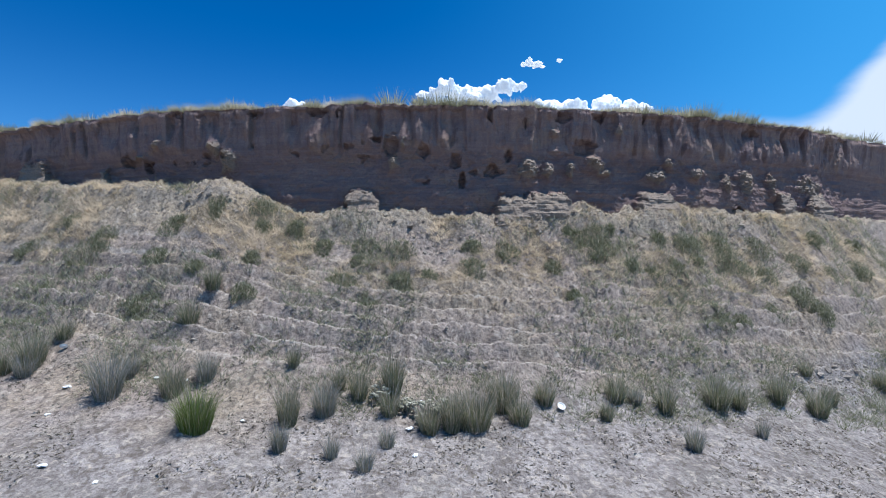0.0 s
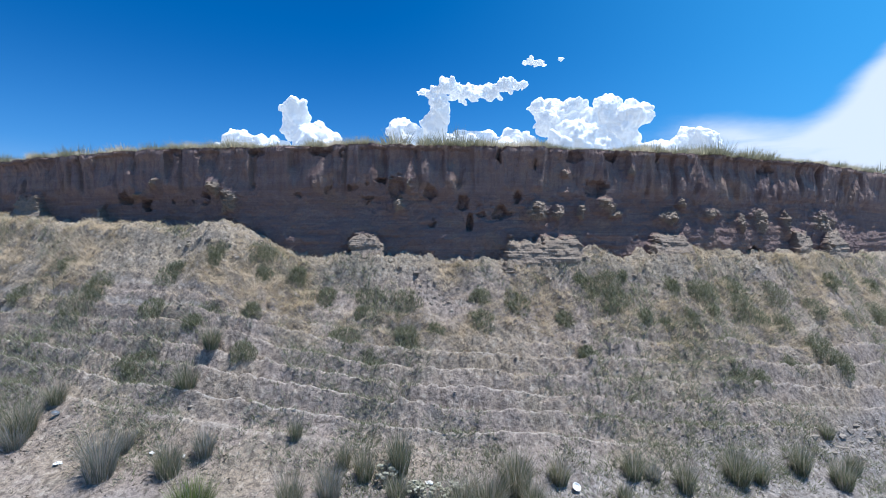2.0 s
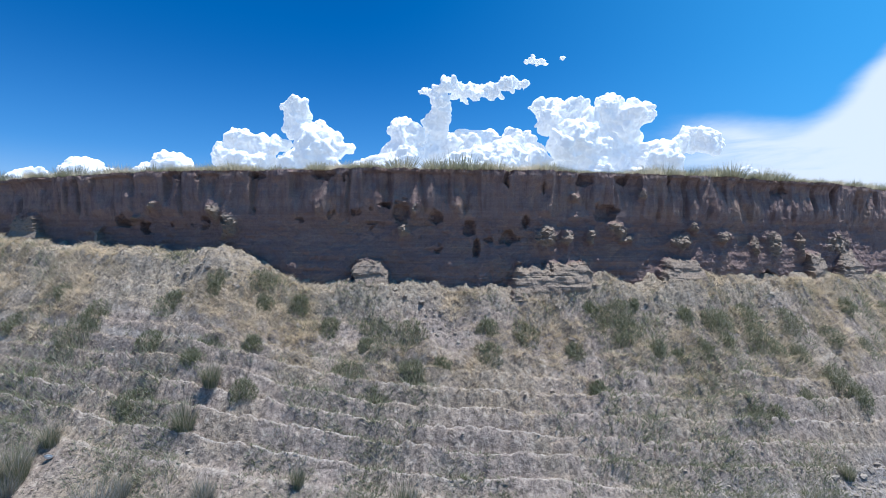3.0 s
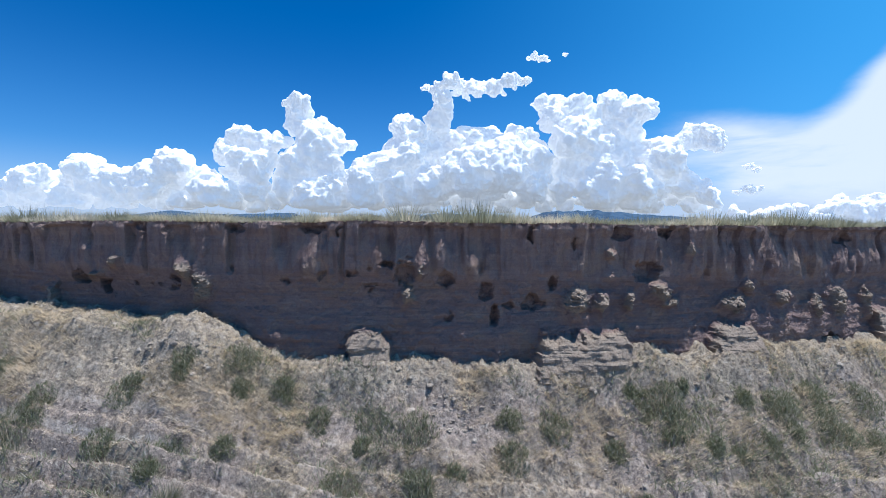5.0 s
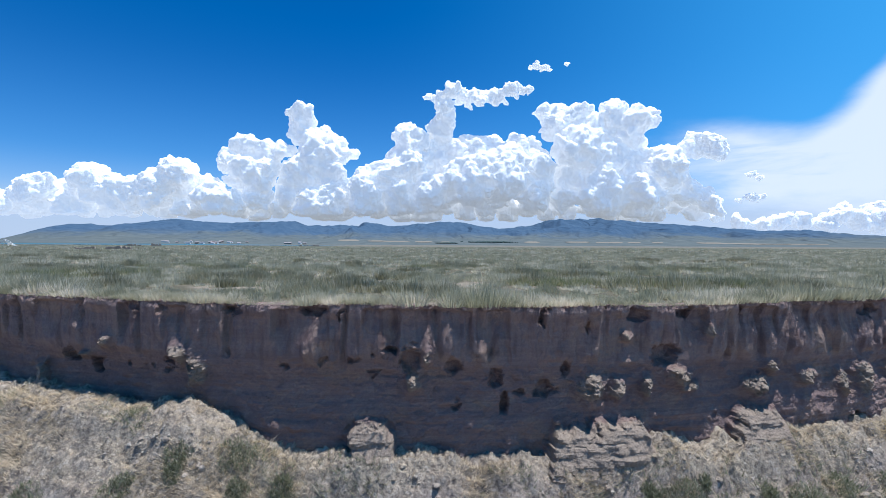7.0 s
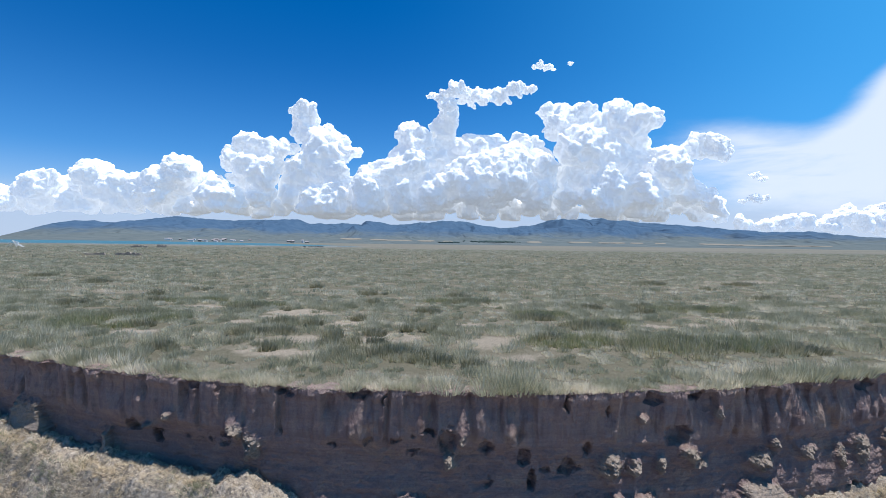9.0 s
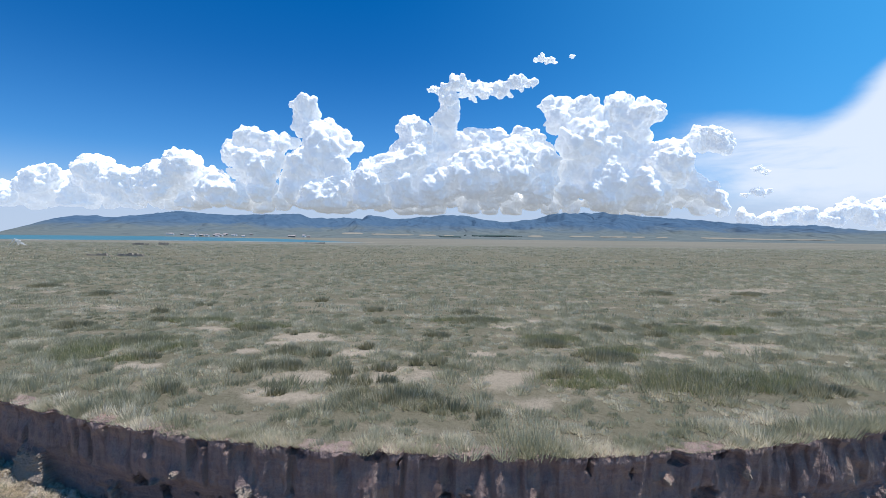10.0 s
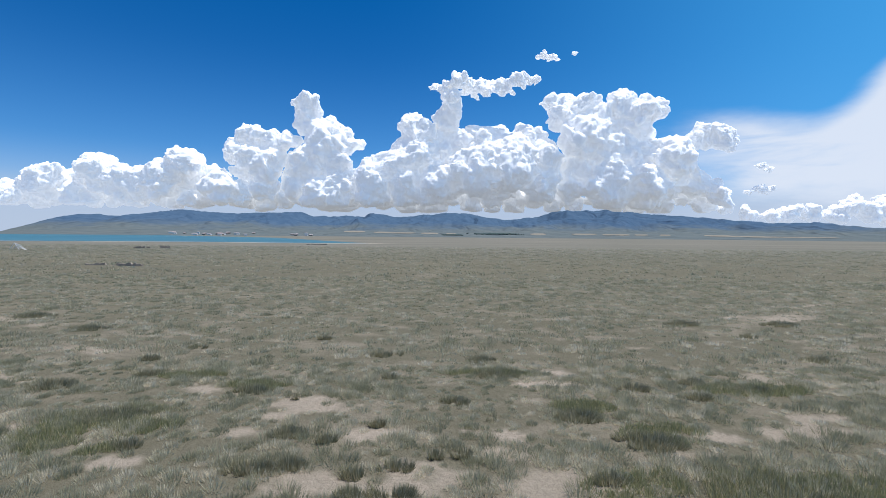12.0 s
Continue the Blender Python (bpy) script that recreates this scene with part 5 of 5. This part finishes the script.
# ---------------------------------------------------------------- far things on the plain
MUD = plain_paint("mud_brick", (0.270, 0.235, 0.195), 0.95, 0.1, (0.12, 0.10, 0.085), 0.6, 1.5)
CANVAS = plain_paint("white_canvas", (0.80, 0.80, 0.78), 0.8, 0.2, (0.6, 0.58, 0.54), 0.3, 2.0)
ROOF = plain_paint("roof_sheet", (0.34, 0.30, 0.30), 0.8, 0.2, (0.2, 0.18, 0.17), 0.4, 0.5)
LIME = plain_paint("limewash", (0.74, 0.73, 0.70), 0.9, 0.1, (0.5, 0.48, 0.45), 0.3, 0.5)


def ruin(x, y, length, high, turn, seed):
    """A worn mud wall with a broken top."""
    n, local = 40, random.Random(seed)
    verts, faces = [], []
    for k in range(n + 1):
        u = length * (k / n - 0.5)
        h = high * (0.45 + 0.55 * float(vnoise(k * 0.35 + seed * 7, 1.0, seed))) * (0.15 if 0 < k < n and float(vnoise(k * 0.2, seed, seed)) < 0.25 else 1.0)
        t = 0.28 + 0.05 * local.random()
        verts += [(u, -t, -0.1), (u, -t * 0.7, h), (u, t * 0.7, h * 0.96), (u, t, -0.1)]
    for k in range(n):
        a, b = 4 * k, 4 * k + 4
        faces += [(a, b, b + 1, a + 1), (a + 1, b + 1, b + 2, a + 2), (a + 2, b + 2, b + 3, a + 3)]
    faces += [(0, 1, 2, 3), (4 * n + 3, 4 * n + 2, 4 * n + 1, 4 * n)]
    me = bpy.data.meshes.new("mud_wall")
    me.from_pydata(verts, [], faces)
    me.materials.append(MUD)
    ob = new("mud_wall", me)
    ob.matrix_world = pose(x, y, float(plain_z(x, y)), 0, 0, turn)
    return tagged(ob, "low broken mud wall standing in the steppe", "wall", "ruined walls on the plain")


for k, (x, y, length, high, turn) in enumerate(((-73.5, 105.5, 8.5, 0.55, 2), (-67.0, 103.5, 5.0, 0.75, -3), (-137, 218, 7.0, 1.1, 6), (-129, 222, 4.0, 1.4, 20), (-86, 318, 12, 0.7, 0), (-79.5, 312, 5, 1.1, 10))):
    ruin(x, y, length, high, turn, k + 3)


def tube(bm, a, b, r, n=6):
    a, b = Vector(a), Vector(b)
    m = Matrix.Translation((a + b) / 2) @ (b - a).to_track_quat("Z", "Y").to_matrix().to_4x4()
    bmesh.ops.create_cone(bm, cap_ends=True, segments=n, radius1=r, radius2=r, depth=(b - a).length, matrix=m)


def from_bm(name, bm, material, parent, label=""):
    me = bpy.data.meshes.new(name)
    bm.to_mesh(me)
    bm.free()
    me.materials.append(material)
    return part(name, me, parent, label)


def tent_frame(x, y):
    """A collapsed tent: leaning white poles with a slack sheet between."""
    root = tagged(new("tent"), "white tent of leaning poles and slack canvas", "tent")
    root.location = (x, y, float(plain_z(x, y)))
    for a, b in (((-3.2, 0, 0), (-1.2, 0, 2.6)), ((0.6, 0, 0), (-1.4, 0.3, 2.6)), ((-1.2, 0, 2.6), (2.6, 0.4, 0.1)), ((-2.4, 0.6, 0), (-0.6, 0.4, 2.1)), ((1.0, 0, 1.4), (3.4, 0.2, 0.0)), ((-1.2, 0, 2.55), (1.2, 0.2, 1.7))):
        bm = bmesh.new()
        tube(bm, a, b, 0.10)
        from_bm("pole", bm, CANVAS, root)
    bm = bmesh.new()
    rows = [[bm.verts.new((-1.2 + 3.6 * u, 0.3 + 1.6 * w, 2.3 * (1 - u) * (1 - 0.7 * w) + 0.15 * math.sin(7 * u + 4 * w) * (1 - u))) for w in (0, 0.33, 0.67, 1)] for u in (0, 0.2, 0.4, 0.6, 0.8, 1)]
    for i in range(5):
        for j in range(3):
            bm.faces.new((rows[i][j], rows[i + 1][j], rows[i + 1][j + 1], rows[i][j + 1]))
    bmesh.ops.solidify(bm, geom=bm.faces[:], thickness=0.03)
    from_bm("canvas", bm, CANVAS, root)


def house(x, y, z, wide, deep, high, turn, white):
    root = tagged(new("house"), "tiny distant limewashed house by the lake" if white else "tiny distant earth-coloured house by the lake", "house", "houses of the far village")
    root.matrix_world = pose(x, y, z, 0, 0, turn)
    bm = bmesh.new()
    bmesh.ops.create_cube(bm, size=1.0, matrix=Matrix.Translation((0, 0, high / 2)) @ Matrix.Diagonal((wide, deep, high, 1)))
    from_bm("wall", bm, LIME if white else MUD, root)
    bm = bmesh.new()
    w, d, e = wide / 2 + 0.4, deep / 2 + 0.4, high + 0.03
    v = [bm.verts.new(c) for c in ((-w, -d, e), (w, -d, e), (w, d, e), (-w, d, e), (-w, 0, e + deep * 0.28), (w, 0, e + deep * 0.28))]
    for f in ((0, 1, 5, 4), (2, 3, 4, 5), (1, 2, 5), (3, 0, 4), (3, 2, 1, 0)):
        bm.faces.new([v[k] for k in f])
    from_bm("roof", bm, ROOF, root)


tent_frame(-164.5, 186.5)
tent_frame(-190.5, 202.0)


def hill_z(x, y):
    """Height of the mountain skirt, for what stands on it."""
    a = math.degrees(math.atan2(x, y))
    r = math.hypot(x, y)
    i, j = int(np.argmin(np.abs(np.degrees(az) - a))), int(np.argmin(np.abs(far_r - r)))
    return float(max(mz[j, i], 6.45))


village = random.Random(12)
for k in range(30):
    a, r = radians(village.uniform(-31, -21.5) if k < 24 else village.uniform(-18, -15)), village.uniform(1780, 2150)
    x, y = r * math.sin(a), r * math.cos(a)
    house(x, y, hill_z(x, y) - 0.3, village.uniform(8, 18), village.uniform(6, 9), village.uniform(3.5, 6), village.uniform(-25, 25), village.random() < 0.6)

RAPE = plain_paint("pale_field", (0.215, 0.200, 0.168), 1.0, 0.0, (0.15, 0.15, 0.13), 0.5, 0.01)
# dark tone that stands for cloud shadow on the foothills
CLOUD_SHADE = plain_paint("cloud_shadow_lumps", (0.055, 0.085, 0.085), 1.0, 0.0, (0.05, 0.07, 0.05), 0.6, 0.02)


def field(bearing, r, wide, deep, material, name, words, lift=1.0):
    """A strip of land draped over the foothills."""
    n, verts, faces = 12, [], []
    for i in range(n + 1):
        for j in (0, 1, 2):
            a = radians(bearing) + (i / n - 0.5) * wide / r
            q = r + (j - 1) * deep / 2 * (1 - 0.55 * abs(2 * i / n - 1) ** 3)
            x, y = q * math.sin(a), q * math.cos(a)
            verts.append((x, y, hill_z(x, y) + lift))
    for i in range(n):
        for j in (0, 1):
            faces.append((3 * i + j, 3 * i + 3 + j, 3 * i + 4 + j, 3 * i + 1 + j))
    me = bpy.data.meshes.new(name)
    me.from_pydata(verts, [], faces)
    me.materials.append(material)
    return tagged(new(name, me), words, "field", "pale fields on the foothills")


for bearing, r, wide, deep in ((-10.5, 2610, 112, 300), (-7.2, 2510, 93, 250), (-5.0, 2460, 150, 225), (-1.6, 2410, 87, 250), (1.0, 2360, 50, 200), (7.2, 2410, 112, 250), (11.3, 2410, 75, 300), (16.5, 2460, 118, 225), (19.2, 2410, 56, 200), (20.6, 2410, 68, 225), (22.6, 2410, 56, 200), (25.0, 2400, 45, 200), (30.4, 2380, 137, 200), (33.6, 2360, 162, 200), (37.5, 2350, 187, 175)):
    field(bearing, r, wide, deep, RAPE, "field", "pale yellow strip of farmland below the mountains")


def cloud_shadow(bearing, r, wide, deep, high):
    """A dark patch far off in place of a cloud's shadow: many small rounded lumps."""
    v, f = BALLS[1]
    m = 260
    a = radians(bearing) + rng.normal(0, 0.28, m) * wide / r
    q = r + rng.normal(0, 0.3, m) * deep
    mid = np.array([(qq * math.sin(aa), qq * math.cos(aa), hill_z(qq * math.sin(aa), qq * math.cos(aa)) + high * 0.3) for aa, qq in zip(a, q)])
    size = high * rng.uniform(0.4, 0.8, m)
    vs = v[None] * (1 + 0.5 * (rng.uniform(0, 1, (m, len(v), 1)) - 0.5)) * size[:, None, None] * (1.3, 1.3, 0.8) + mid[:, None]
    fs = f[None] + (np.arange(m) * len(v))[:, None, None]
    tagged(new("cloud_shadow_lumps", mesh_from("cloud_shadow_lumps", vs.reshape(-1, 3), fs.reshape(-1, 3), CLOUD_SHADE)), "dark lumpy patch in place of cloud shadow on the foothills", "woodland", kind="stuff")


cloud_shadow(6.4, 2350, 180, 120, 7)
cloud_shadow(1.2, 2150, 60, 40, 6)
